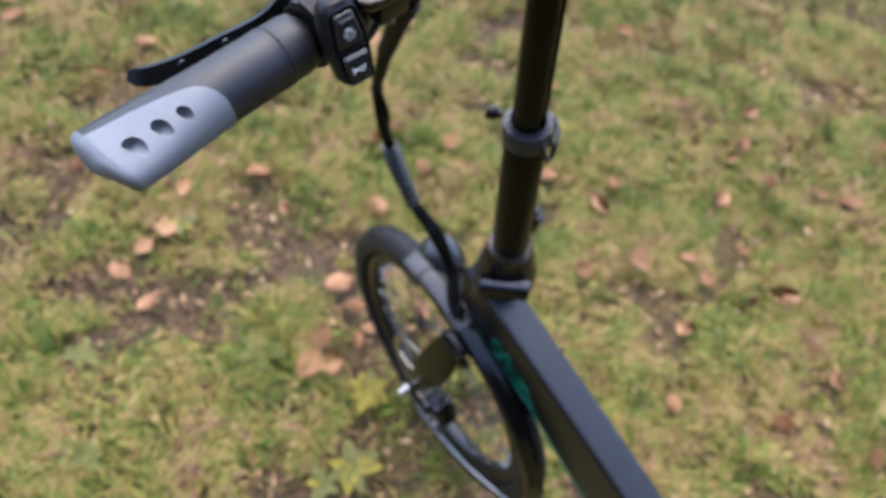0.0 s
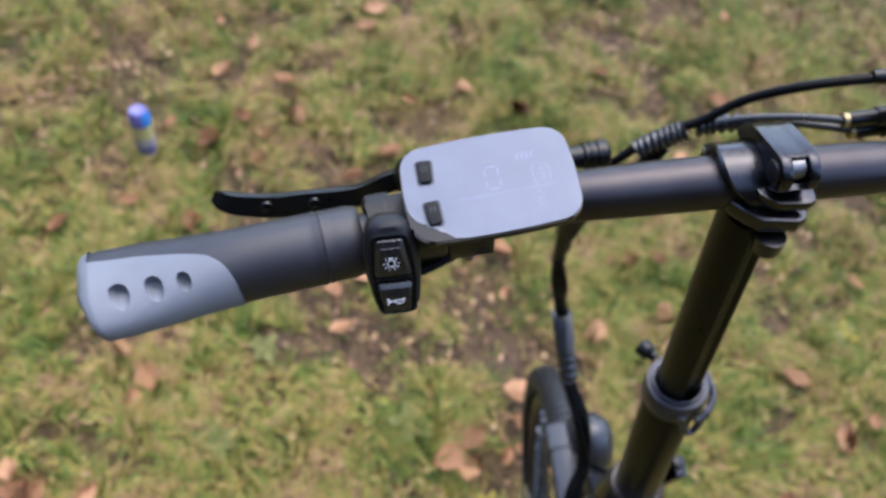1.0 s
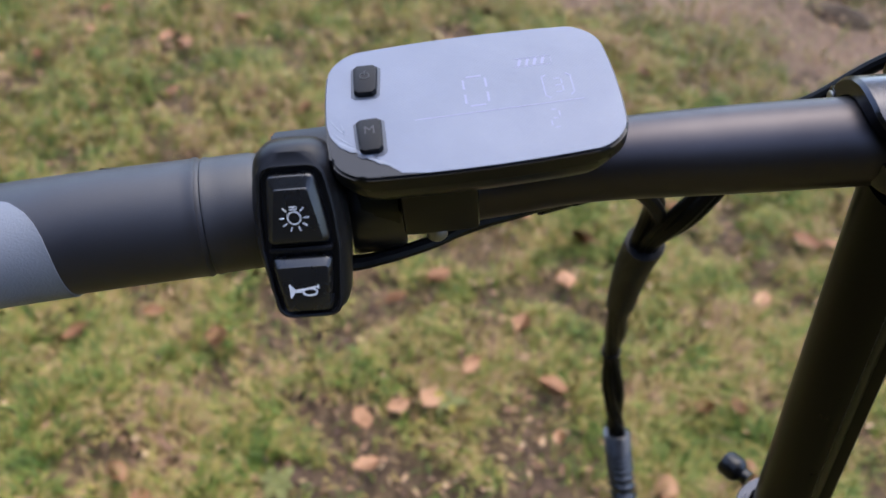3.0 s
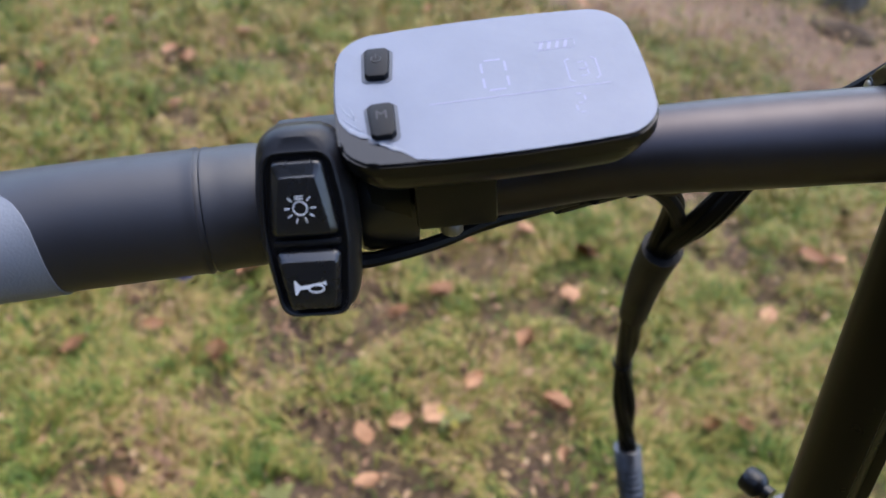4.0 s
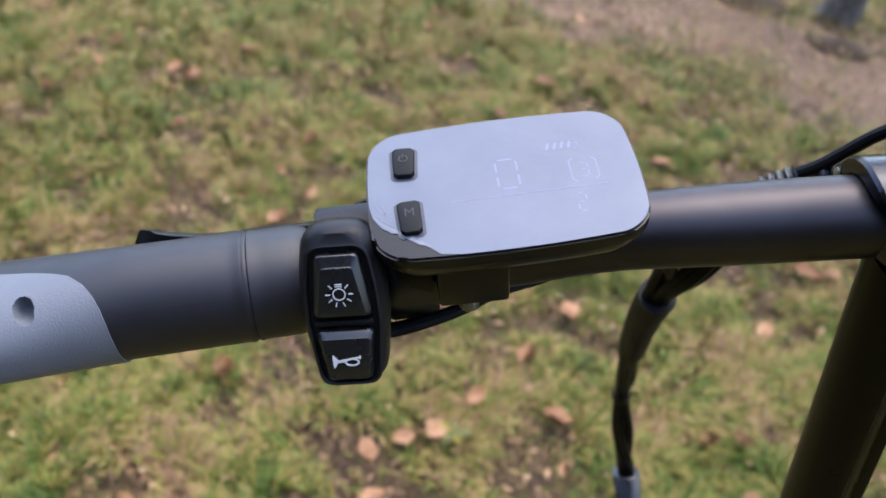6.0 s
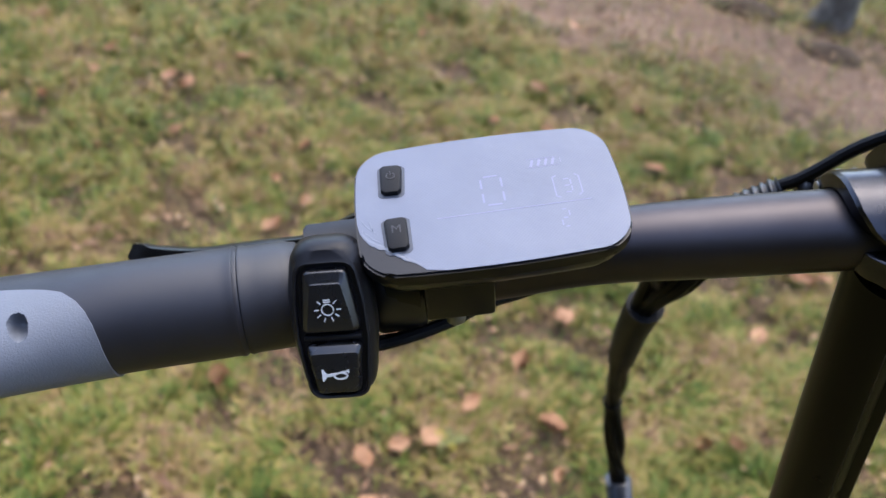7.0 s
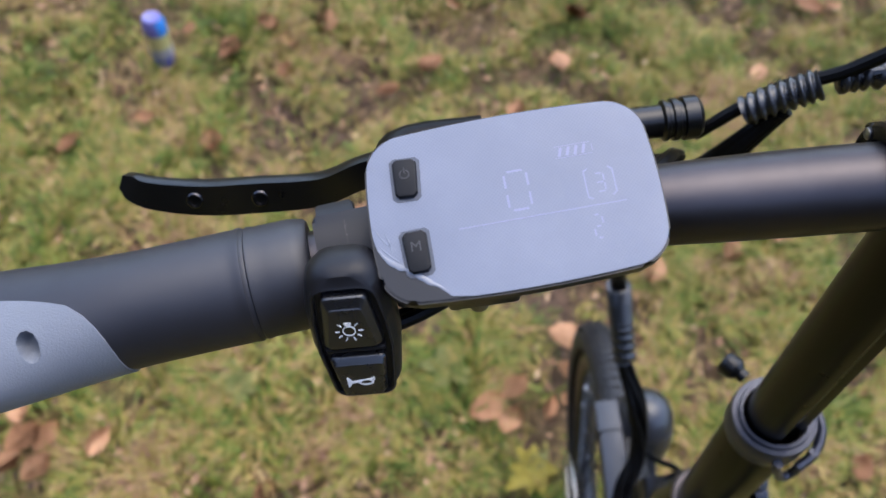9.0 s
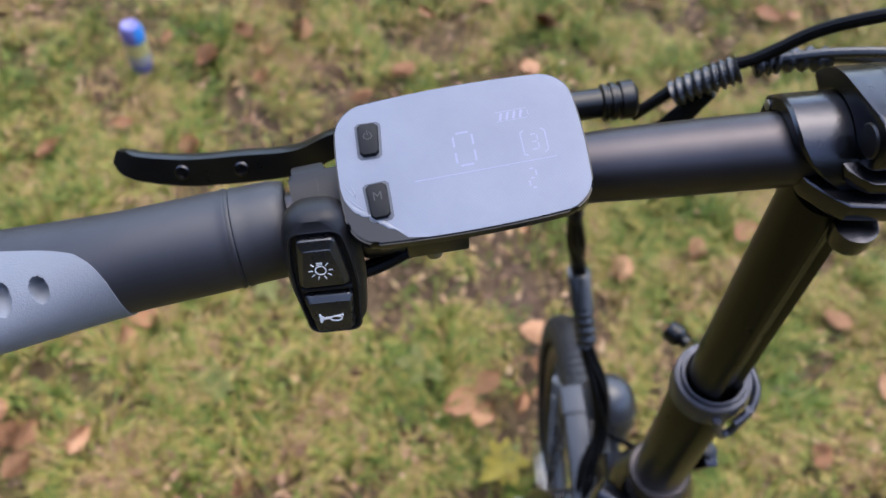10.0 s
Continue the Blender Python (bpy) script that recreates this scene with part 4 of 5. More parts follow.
def spoke_mesh(sign, kind):
    a, b = Vector((0.027, 0.010 * sign, 0.031 * sign)), Vector((0.190, 0.0, 0.002 * sign))
    if kind == "spoke":
        bm = sweep([a, b], 0.0011, 6, smooth=False)
    else:
        bm = sweep([b - (b - a).normalized() * 0.009, b - (b - a).normalized() * 0.004, b], 0.0024, 8, smooth=False)
    finish(bm)
    me = bpy.data.meshes.new(kind)
    bm.to_mesh(me)
    bm.free()
    me.materials.append(PAINT if kind == "spoke" else SILVER)
    return me


spoke_meshes = {(s, k): spoke_mesh(s, k) for s in (-1, 1) for k in ("spoke", "nipple")}
for j in range(36):
    for kind in ("spoke", "nipple"):
        ob = new(kind, spoke_meshes[(1 if j % 2 else -1, kind)])
        ob.parent = wheel
        ob.matrix_basis = WHEEL @ Matrix.Rotation(radians(10 * j + (6 if (j // 2) % 2 else 0)), 4, "Z")

# fork, mudguard, headlight, brake caliper
fork = part("fork", block(0.088, 0.040, 0.030, pose(-0.012, 0.004, 0.486, 0, 1, 0), 0.009, 3), PAINT, bike, "black front fork")
for s in (-1, 1):
    top = HUB + Vector((0.046 * s, -0.062, 0.240))
    low = HUB + Vector((0.062 * s, 0.0, 0.0))
    leg = sweep([top + Vector((0, 0, 0.012)), top * 0.66 + low * 0.34, top * 0.3 + low * 0.7, low], lambda u: 0.011 + 0.018 * math.sin(math.pi * min(1.0, 0.22 + 0.78 * u)) ** 1.4, 20, 8, 0.30, (0, 1, 0))
    part("fork_leg", leg, POST_METAL, fork)
part("axle_nut", lathe([(0.004, 0), (0.0095, 0.0), (0.0095, 0.007), (0.0075, 0.009), (0.0065, 0.016), (0.004, 0.018)], 18, axes(HUB + Vector((-0.068, 0, 0)), (0, 0, 1), (-1, 0, 0))), SILVER, fork, "steel axle nut")


def guard_mesh(a0, a1, steps, flare, keep_right):
    """A stretch of the mudguard from angle a0 to a1: flat top, sharp shoulders, deep sides."""
    bm = bmesh.new()
    rings = []
    for k in range(steps + 1):
        deg = a0 + (a1 - a0) * k / steps
        a = radians(deg)
        right = 0.0245 if keep_right else 0.002
        half = 0.0245 + flare
        deep = -0.017 - 6 * flare
        outer = [(-half, deep), (-half, -0.005), (-half + 0.0015, -0.0015), (-half + 0.006, 0.0005), (-0.008, 0.003), (right - 0.004, 0.003 if not keep_right else 0.0), (right, -0.004), (right, -0.016)]
        inner = [(right - 0.0018, -0.016), (right - 0.0018, -0.006), (right - 0.005, -0.002), (-0.008, 0.001), (-half + 0.007, -0.0015), (-half + 0.0032, -0.004), (-half + 0.0018, -0.006), (-half + 0.0018, deep)]
        rings.append([bm.verts.new(HUB + Matrix.Rotation(radians(-2.3), 4, "Z") @ Vector((w, (0.2605 + flare + d) * math.cos(a), (0.2605 + flare + d) * math.sin(a)))) for w, d in outer + inner])
    n = len(rings[0])
    for a, b in zip(rings, rings[1:]):
        for k in range(n):
            bm.faces.new((a[k], a[(k + 1) % n], b[(k + 1) % n], b[k]))
    bm.faces.new(rings[0][::-1])
    bm.faces.new(rings[-1])
    return bm


guard = part("mudguard", guard_mesh(101, 192, 32, 0.0, False), GUARD, bike, "black front mudguard with grey front section", 30)
part("front_section", guard_mesh(79, 101.5, 10, 0.0003, False), GUARD_TOP, guard, "grey front section", 30)
part("front_collar", guard_mesh(72.5, 80, 5, 0.0022, False), GUARD_TOP, guard, "grey end collar", 30)
end = HUB + Vector((-0.028, -0.262, -0.030))
part("mudguard_stay", sweep([HUB + Vector((-0.070, -0.006, -0.004)), HUB + Vector((-0.068, -0.05, -0.030)), HUB + Vector((-0.055, -0.16, -0.045)), end, end + Vector((0.028, -0.008, 0.004))], 0.0014, 8, 6), SILVER, guard, "bright wire stay")
part("stay_clip", lathe([(0.004, 0), (0.006, 0.001), (0.006, 0.009), (0.004, 0.010)], 12, axes(end + Vector((0.0, -0.004, 0)), (0, 0, 1), (-1, 0, 0))), PLASTIC, guard)

LAMP = axes((0.007, 0.107, 0.516), (1, 0, 0), (0, 0.62, 0.78))
lamp_profile = [(0.004, -0.046), (0.015, -0.043), (0.024, -0.032), (0.0300, -0.014), (0.0318, 0.0015), (0.0306, 0.0020), (0.0306, 0.0028), (0.0316, 0.0034)]
headlight = part("headlight", lathe(lamp_profile, 36, LAMP), LAMP_SHELL, bike, "black rounded headlight housing")
part("lamp_hood", lathe([(0.0306, 0.0030), (0.0318, 0.0034), (0.0312, 0.014), (0.0280, 0.026), (0.0215, 0.035), (0.0115, 0.0405), (0.003, 0.042)], 36, LAMP), LAMP_SHELL, headlight)
part("lens", lathe([(0.002, 0.0), (0.022, 0.0), (0.020, 0.003), (0.010, 0.005)], 28, axes((0.007, 0.130, 0.505), (1, 0, 0), (0, 0.93, -0.36))), GLOSS, headlight)
part("lamp_bracket", sweep([(0.006, 0.030, 0.480), (0.006, 0.055, 0.495), (0.006, 0.080, 0.515)], 0.006, 10, 6, 1.6), PAINT, headlight)
cal = HUB + Vector((-0.050, -0.062, 0.018))
caliper = part("brake_caliper", block(0.034, 0.040, 0.048, Matrix.Translation(cal) @ pose(0, 0, 0, -25, 0, 0), 0.006, 3), CAST, bike, "black mechanical disc brake caliper")
part("caliper_arm", sweep([cal + Vector((-0.018, 0.0, 0.010)), cal + Vector((-0.026, 0.018, 0.022)), cal + Vector((-0.030, 0.036, 0.026))], 0.0055, 10, 5, 0.6), CAST, caliper)
for dy, dz in ((-0.012, -0.014), (0.014, 0.012), (0.0, 0.0)):
    part("caliper_bolt", lathe([(0.003, 0), (0.0055, 0.001), (0.0055, 0.006), (0.0035, 0.008)], 14, axes(cal + Vector((-0.0165, dy, dz)), (0, 0, 1), (-1, 0, 0))), SILVER, caliper)

# cables: spiral-wrapped bundle down to the frame, and the lines to the controls
def cable(name, points, r, mat=CABLE_SKIN, label="", per=8):
    return part(name, sweep(points, r, 10, per), mat, bike, label)


bundle = [(-0.056, 0.095, 1.062), (-0.0545, 0.112, 1.025), (-0.0550, 0.132, 0.980), (-0.0532, 0.152, 0.930), (-0.0508, 0.168, 0.885), (-0.0485, 0.178, 0.848), (-0.0450, 0.178, 0.805), (-0.0398, 0.178, 0.765), (-0.0364, 0.1737, 0.7466), (-0.031, 0.158, 0.700), (-0.0265, 0.1345, 0.661), (-0.0145, 0.100, 0.620), (-0.0125, 0.068, 0.577), (-0.027, 0.038, 0.556), (-0.038, 0.011, 0.535)]
loose = (1.3, 1.1, 1.1, 0.9, 0.85, 0.5, 1.15, 0.75, 0.8, 0.8, 0.9, 1.5, 1.0, 1.4, 1.0)
for k in range(6):
    off = [Vector((0.0050 * math.cos(k * 1.047 + 0.95 * i), 0.0046 * math.sin(k * 1.047 + 0.95 * i), 0.0)) for i in range(len(bundle))]
    tight = [Vector(p) + off[i] * (0.9 + 0.3 * math.sin(1.3 * i + k)) * loose[i] for i, p in enumerate(bundle)]
    tight[0].x += 0.016 if k >= 3 else -0.006 + 0.004 * k
    tail = [Vector((-0.0335, -0.010, 0.522 - 0.004 * k)), Vector((-0.0278, -0.032, 0.516 - 0.006 * k)), Vector((-0.0258, -0.060, 0.507 - 0.006 * k)), Vector((-0.0240, -0.092, 0.494 - 0.005 * k)), Vector((-0.0215, -0.130, 0.476 - 0.004 * k))] if k < 4 else [Vector((-0.045, 0.010, 0.470 - 0.01 * k)), Vector((-0.075, 0.010 + 0.01 * k, 0.360))]
    head = [Vector((-0.118 + 0.014 * k, 0.050, 1.110 + 0.003 * k)), Vector((-0.078 + 0.004 * k, 0.078, 1.094))] if k < 3 else [Vector((-0.030 + 0.003 * k, 0.096, 1.090 + 0.002 * k))]
    cable("cable", head + tight + tail, 0.0032 if k % 2 else 0.0038, CABLE_SKIN, "black control cable")
for k in range(3):
    cable("lamp_wire", [(-0.012, 0.068, 0.578 - 0.002 * k), (0.006, 0.060, 0.566 - 0.005 * k), (0.030, 0.052, 0.548 - 0.006 * k), (0.045, 0.030, 0.530)], 0.0014, CABLE_SKIN, "thin black lamp wire")


def ridged(points, r, ridge, turns, name, mat=None, narrow=0.0):
    """A spiral wrap: a close-wound sleeve, its turns raised."""
    line = glide(points, 12)
    steps = turns * 6
    total = len(line) - 1
    bm = bmesh.new()
    rings = []
    for i in range(steps + 1):
        f = i / steps * total
        j = min(int(f), total - 1)
        q = line[j].lerp(line[j + 1], f - j)
        t = (line[j + 1] - line[j]).normalized()
        a_side = t.cross(Vector((1, 0, 0.2))).normalized()
        b_side = t.cross(a_side)
        ring = []
        for k in range(16):
            a = 2 * math.pi * k / 16
            wave = math.sin(2 * math.pi * turns * i / steps + a)
            ring.append(bm.verts.new(q + (r * (1 - narrow * i / steps) + ridge * (wave if wave < 0 else wave ** 0.5)) * (math.cos(a) * a_side + math.sin(a) * b_side)))
        rings.append(ring)
    for a, b in zip(rings, rings[1:]):
        for k in range(16):
            bm.faces.new((a[k], a[(k + 1) % 16], b[(k + 1) % 16], b[k]))
    bm.faces.new(rings[0][::-1])
    bm.faces.new(rings[-1])
    return part(name, bm, mat or WRAP, bike, "black spiral cable wrap", 60)


ridged([(-0.0545, 0.1125, 1.024), (-0.0552, 0.122, 1.003), (-0.0550, 0.132, 0.980), (-0.0543, 0.142, 0.955), (-0.0532, 0.152, 0.930)], 0.0106, 0.0003, 22, "cable_sleeve", SLEEVE, 0.18)
ridged([(-0.0364, 0.1737, 0.7466), (-0.0345, 0.168, 0.728), (-0.031, 0.158, 0.700), (-0.0265, 0.1345, 0.661)], 0.0094, 0.0016, 13, "spiral_wrap")
ridged([(-0.0315, 0.100, 1.0955), (-0.022, 0.100, 1.102), (-0.012, 0.100, 1.107), (-0.003, 0.100, 1.1115)], 0.0066, 0.0009, 8, "spiral_wrap")
ridged([(0.004, 0.100, 1.1125), (0.014, 0.100, 1.1140), (0.026, 0.098, 1.1165), (0.038, 0.094, 1.1190)], 0.0054, 0.0010, 6, "spiral_wrap")
for at, way in (((-0.0485, 0.178, 0.848), (0.0, -0.15, 1)), ((-0.0125, 0.068, 0.577), (0.1, 0.65, 0.75)), ((-0.037, 0.013, 0.537), (0.3, 0.8, 0.5))):
    part("cable_tie", lathe([(0.0060, -0.0013), (0.0074, -0.0013), (0.0076, 0.0), (0.0074, 0.0013), (0.0060, 0.0013)], 18, axes(at, (1, 0, 0), way), closed=True), CABLE_SKIN, bike)
cable("brake_hose", [(-0.050, 0.102, 1.078), (-0.020, 0.104, 1.104), (0.004, 0.100, 1.118), (0.026, 0.097, 1.137), (0.048, 0.088, 1.154), (0.075, 0.082, 1.163), (0.104, 0.080, 1.165)], 0.0031, CABLE_SKIN, "black brake cable housing")
cable("sensor_wire", [(0.015, 0.099, 1.117), (0.035, 0.094, 1.124), (0.060, 0.087, 1.129), (0.088, 0.080, 1.130)], 0.0026, WRAP, "thin black wire")
cable("signal_wire", [(0.015, 0.101, 1.115), (0.038, 0.096, 1.118), (0.066, 0.088, 1.121), (0.096, 0.080, 1.120)], 0.0024, WRAP, "thin black wire")
for x0, y0, z0 in ((0.090, 0.080, 1.130), (0.098, 0.080, 1.119)):
    plug = part("wire_plug", lathe([(0.0028, -0.004), (0.0042, 0.0), (0.0050, 0.003), (0.0050, 0.016), (0.0062, 0.017), (0.0062, 0.024), (0.0048, 0.025), (0.0048, 0.040), (0.0028, 0.046)], 16, axes((x0, y0, z0), (0, 0, 1), (1, 0.02, 0.02))), PLASTIC, bike, "black waterproof wire plug")
    part("plug_ring", lathe([(0.0030, -0.0022), (0.0046, -0.0022), (0.0046, 0.0010), (0.0030, 0.0010)], 16, axes((x0 - 0.002, y0, z0), (0, 0, 1), (1, 0.02, 0.02)), closed=True), BRASS, plug)
part("boot", lathe([(0.0035, -0.016), (0.0046, -0.012), (0.0046, 0.0), (0.0070, 0.002), (0.0070, 0.012)], 16, axes((0.106, 0.080, 1.165), (0, 0, 1), (1, -0.05, -0.05))), PLASTIC, bike)
control = part("control_housing", block(0.050, 0.046, 0.034, pose(0.140, 0.066, 1.160, 8, 6, 10), 0.006, 3), PLASTIC, bike, "black control housing on the handlebar")
part("control_dial", lathe([(0.010, 0), (0.0145, 0.001), (0.0145, 0.003), (0.011, 0.0035), (0.010, 0.002)], 28, pose(0.138, 0.062, 1.177, 8, 6, 0)), SILVER, control)
# plug behind the display and the thin leads by the switch
part("display_plug", lathe([(r * 1.3, h) for r, h in ((0.0040, -0.026), (0.0058, -0.024), (0.0058, -0.006), (0.0072, -0.005), (0.0072, -0.0035), (0.0064, -0.0030), (0.0064, -0.0015), (0.0074, -0.001), (0.0074, 0.0015), (0.0064, 0.002), (0.0064, 0.0035), (0.0076, 0.004), (0.0076, 0.010), (0.0060, 0.012))], 20, axes((-0.063, 0.100, 1.0945), (0, 0, 1), (1, 0.05, 0.0))), PLASTIC, bike, "black ribbed wire plug")
cable("switch_lead", [(-0.194, -0.014, 1.152), (-0.187, -0.008, 1.141), (-0.175, -0.002, 1.1375), (-0.160, 0.008, 1.1335), (-0.145, 0.020, 1.130), (-0.127, 0.032, 1.124), (-0.100, 0.060, 1.108)], 0.0025, CABLE_SKIN, "thin black switch lead")
cable("brake_lead", [(-0.190, -0.012, 1.150), (-0.186, -0.003, 1.1375), (-0.174, 0.004, 1.1325), (-0.158, 0.014, 1.129), (-0.140, 0.027, 1.124), (-0.110, 0.050, 1.112)], 0.0020, CABLE_SKIN, "thin black switch lead")


# ---- ground ----
def value_noise(x, y, scale, seed):
    """Smooth noise from 0 to 1 over arrays."""
    u, v = x * scale + 37.3 * seed, y * scale + 11.7 * seed
    i, j = np.floor(u), np.floor(v)
    a, b = u - i, v - j
    a, b = a * a * (3 - 2 * a), b * b * (3 - 2 * b)

    def h(p, q):
        s = np.sin(p * 127.1 + q * 311.7 + seed * 74.7) * 43758.5453
        return s - np.floor(s)

    return (h(i, j) * (1 - a) + h(i + 1, j) * a) * (1 - b) + (h(i, j + 1) * (1 - a) + h(i + 1, j + 1) * a) * b


def ground_height(x, y):
    near = np.clip(1.6 - 0.12 * np.hypot(x, y - 1.5), 0.0, 1.0)
    return near * (0.014 * (value_noise(x, y, 1.6, 1) - 0.5) + 0.012 * (value_noise(x, y, 7.0, 2) - 0.5) + 0.010 * (value_noise(x, y, 22.0, 3) - 0.5)) - 0.004


def path_share(x, y):
    """How far a place lies on the trodden path: 0 on grass, 1 on bare earth."""
    wobble = 0.35 * (value_noise(x, y, 1.3, 5) - 0.5) + 0.2 * (value_noise(x, y, 5.0, 6) - 0.5)
    d = (y - 3.20 - 0.32 * (x + 0.65)) / 1.05 + wobble
    return np.clip(1.35 - np.abs(d) / 0.37, 0.0, 1.0)


def ground_sheet():
    fine = np.concatenate([np.arange(-6.0, -1.0, 0.08), np.arange(-1.0, 4.2, 0.035), np.arange(4.2, 8.0, 0.08)])
    far = 0.08 * (1.32 ** np.arange(1, 34) - 1) / 0.32
    ys = np.concatenate([fine[0] - far[::-1], fine, fine[-1] + far])
    fine_x = np.concatenate([np.arange(-9.0, -3.4, 0.08), np.arange(-3.4, 2.0, 0.035), np.arange(2.0, 8.0, 0.08)])
    xs = np.concatenate([fine_x[0] - far[::-1], fine_x, fine_x[-1] + far])
    gx, gy = np.meshgrid(xs, ys)
    gz = ground_height(gx, gy)
    nx, ny = len(xs), len(ys)
    co = np.stack([gx, gy, gz], -1).reshape(-1, 3)
    idx = np.arange(nx * ny).reshape(ny, nx)
    quads = np.stack([idx[:-1, :-1], idx[:-1, 1:], idx[1:, 1:], idx[1:, :-1]], -1).reshape(-1, 4)
    return co, quads


def mesh_object(name, co, faces, mat, smooth=True):
    me = bpy.data.meshes.new(name)
    n, k = faces.shape
    me.vertices.add(len(co))
    me.vertices.foreach_set("co", co.astype(np.float32).ravel())
    me.loops.add(n * k)
    me.loops.foreach_set("vertex_index", faces.astype(np.int32).ravel())
    me.polygons.add(n)
    me.polygons.foreach_set("loop_start", np.arange(0, n * k, k, dtype=np.int32))
    me.polygons.foreach_set("use_smooth", np.full(n, smooth))
    me.update(calc_edges=True)
    for one in (mat if isinstance(mat, (list, tuple)) else [mat]):
        me.materials.append(one)
    return new(name, me)


co, quads = ground_sheet()
ground = mesh_object("ground", co, quads, [SOIL, EARTH, TURF])
mid = co[quads].mean(1)
on_path = path_share(mid[:, 0], mid[:, 1]) > np.random.default_rng(2).uniform(0.15, 0.85, len(mid))
lawn = np.minimum(np.minimum(mid[:, 0] + 3.6, 2.2 - mid[:, 0]), np.minimum(mid[:, 1] - 0.05, 5.2 - mid[:, 1]))
turf = lawn < 0.9 * value_noise(mid[:, 0], mid[:, 1], 3.0, 31) - 0.3 + 0.3 * np.random.default_rng(12).random(len(mid))
ground.data.polygons.foreach_set("material_index", np.where(on_path, 1, np.where(turf, 2, 0)).astype(np.int32))
tagged(ground, "brown soil and moss under patchy grass, with a bare earth path", "ground", kind="structure")


def grass_sheet(name, x0, x1, y0, y1, count, size, seed, label, hole=None, blur=0.0):
    """Short leaning blades in tufts, thinner over bare patches and the path."""
    rng = np.random.default_rng(seed)
    x, y = rng.uniform(x0, x1, count), rng.uniform(y0, y1, count)
    cover = 0.2 * value_noise(x, y, 2.6, 11) + 0.4 * value_noise(x, y, 7.5, 12) + 0.4 * value_noise(x, y, 17.0, 13)
    keep = rng.random(count) < np.clip((cover - 0.285 - 0.152 * np.clip((1.25 - np.hypot(x + 0.42, y - 0.62)) / 0.6, 0.0, 1.0)) / 0.15, 0.07, 1.0) * (1 - 0.93 * path_share(x, y))
    if blur:
        edge = np.minimum(np.minimum(x - x0, x1 - x), np.minimum(y - y0, y1 - y))
        keep &= edge + blur * (value_noise(x, y, 2.0, 21) - 1.0) > 0
    if hole:
        keep &= (x < hole[0]) | (x > hole[1]) | (y < hole[2]) | (y > hole[3])
    x, y, cover = x[keep], y[keep], cover[keep]
    n = len(x)
    tuft = 2 * math.pi * (value_noise(x, y, 9.0, 14) * 2.0 + value_noise(x, y, 3.0, 15))
    way = tuft + rng.normal(0, 0.9, n)
    length = size * rng.uniform(0.4, 1.25, n) * (0.2 + 1.5 * cover)
    lean = np.clip(rng.normal(0.95, 0.32, n), 0.05, 1.5)
    width = rng.uniform(0.0008, 0.0022, n) * (size / 0.058)
    dx, dy = np.cos(way), np.sin(way)
    sx, sy = -dy, dx
    z = ground_height(x, y) - 0.002
    root = np.stack([x, y, z], -1)
    a1, a2 = lean * 0.55, np.minimum(lean * 1.35, 1.75)
    m1 = root + (0.5 * length)[:, None] * np.stack([np.sin(a1) * dx, np.sin(a1) * dy, np.cos(a1)], -1)
    tip = m1 + (0.5 * length)[:, None] * np.stack([np.sin(a2) * dx, np.sin(a2) * dy, np.cos(a2)], -1)
    tip[:, 2] = np.maximum(tip[:, 2], z + 0.003)
    side = np.stack([sx, sy, np.zeros(n)], -1) * width[:, None]
    verts = np.stack([root - side * 0.7, root + side * 0.7, m1 + side, m1 - side, tip], 1).reshape(-1, 3)
    base = np.arange(n) * 5
    tris = np.stack([np.stack([base, base + 1, base + 2], -1), np.stack([base, base + 2, base + 3], -1), np.stack([base + 3, base + 2, base + 4], -1)], 1).reshape(-1, 3)
    ob = mesh_object(name, verts, tris, GRASS, False)
    return tagged(ob, label, "grass", kind="stuff")


grass_sheet("grass", -1.5, 1.5, 0.05, 2.45, 330000, 0.058, 3, "short patchy green and straw-yellow autumn grass")
grass_sheet("grass", -3.6, -1.5, 0.3, 3.2, 110000, 0.066, 4, "short patchy green and straw-yellow autumn grass")
grass_sheet("grass", -1.5, 2.2, 2.45, 5.2, 110000, 0.066, 5, "short patchy green and straw-yellow autumn grass")


grass_sheet("grass", -3.6, -1.5, 3.2, 5.2, 60000, 0.07, 8, "short patchy green and straw-yellow autumn grass")
grass_sheet("grass", 1.5, 2.2, 0.05, 2.45, 26000, 0.07, 9, "short patchy green and straw-yellow autumn grass")
grass_sheet("grass", -3.6, -1.5, 0.05, 0.3, 8000, 0.07, 10, "short patchy green and straw-yellow autumn grass")
grass_sheet("grass", -7.0, 6.0, -4.5, 8.0, 230000, 0.085, 6, "thin rough autumn grass all round the lawn", (-3.6, 2.2, 0.05, 5.2), 1.0)
grass_sheet("grass", -18.0, 18.0, -16.0, 19.0, 130000, 0.19, 7, "thin rough autumn grass all round the lawn", (-4.6, 3.2, -1.2, 6.4), 2.0)


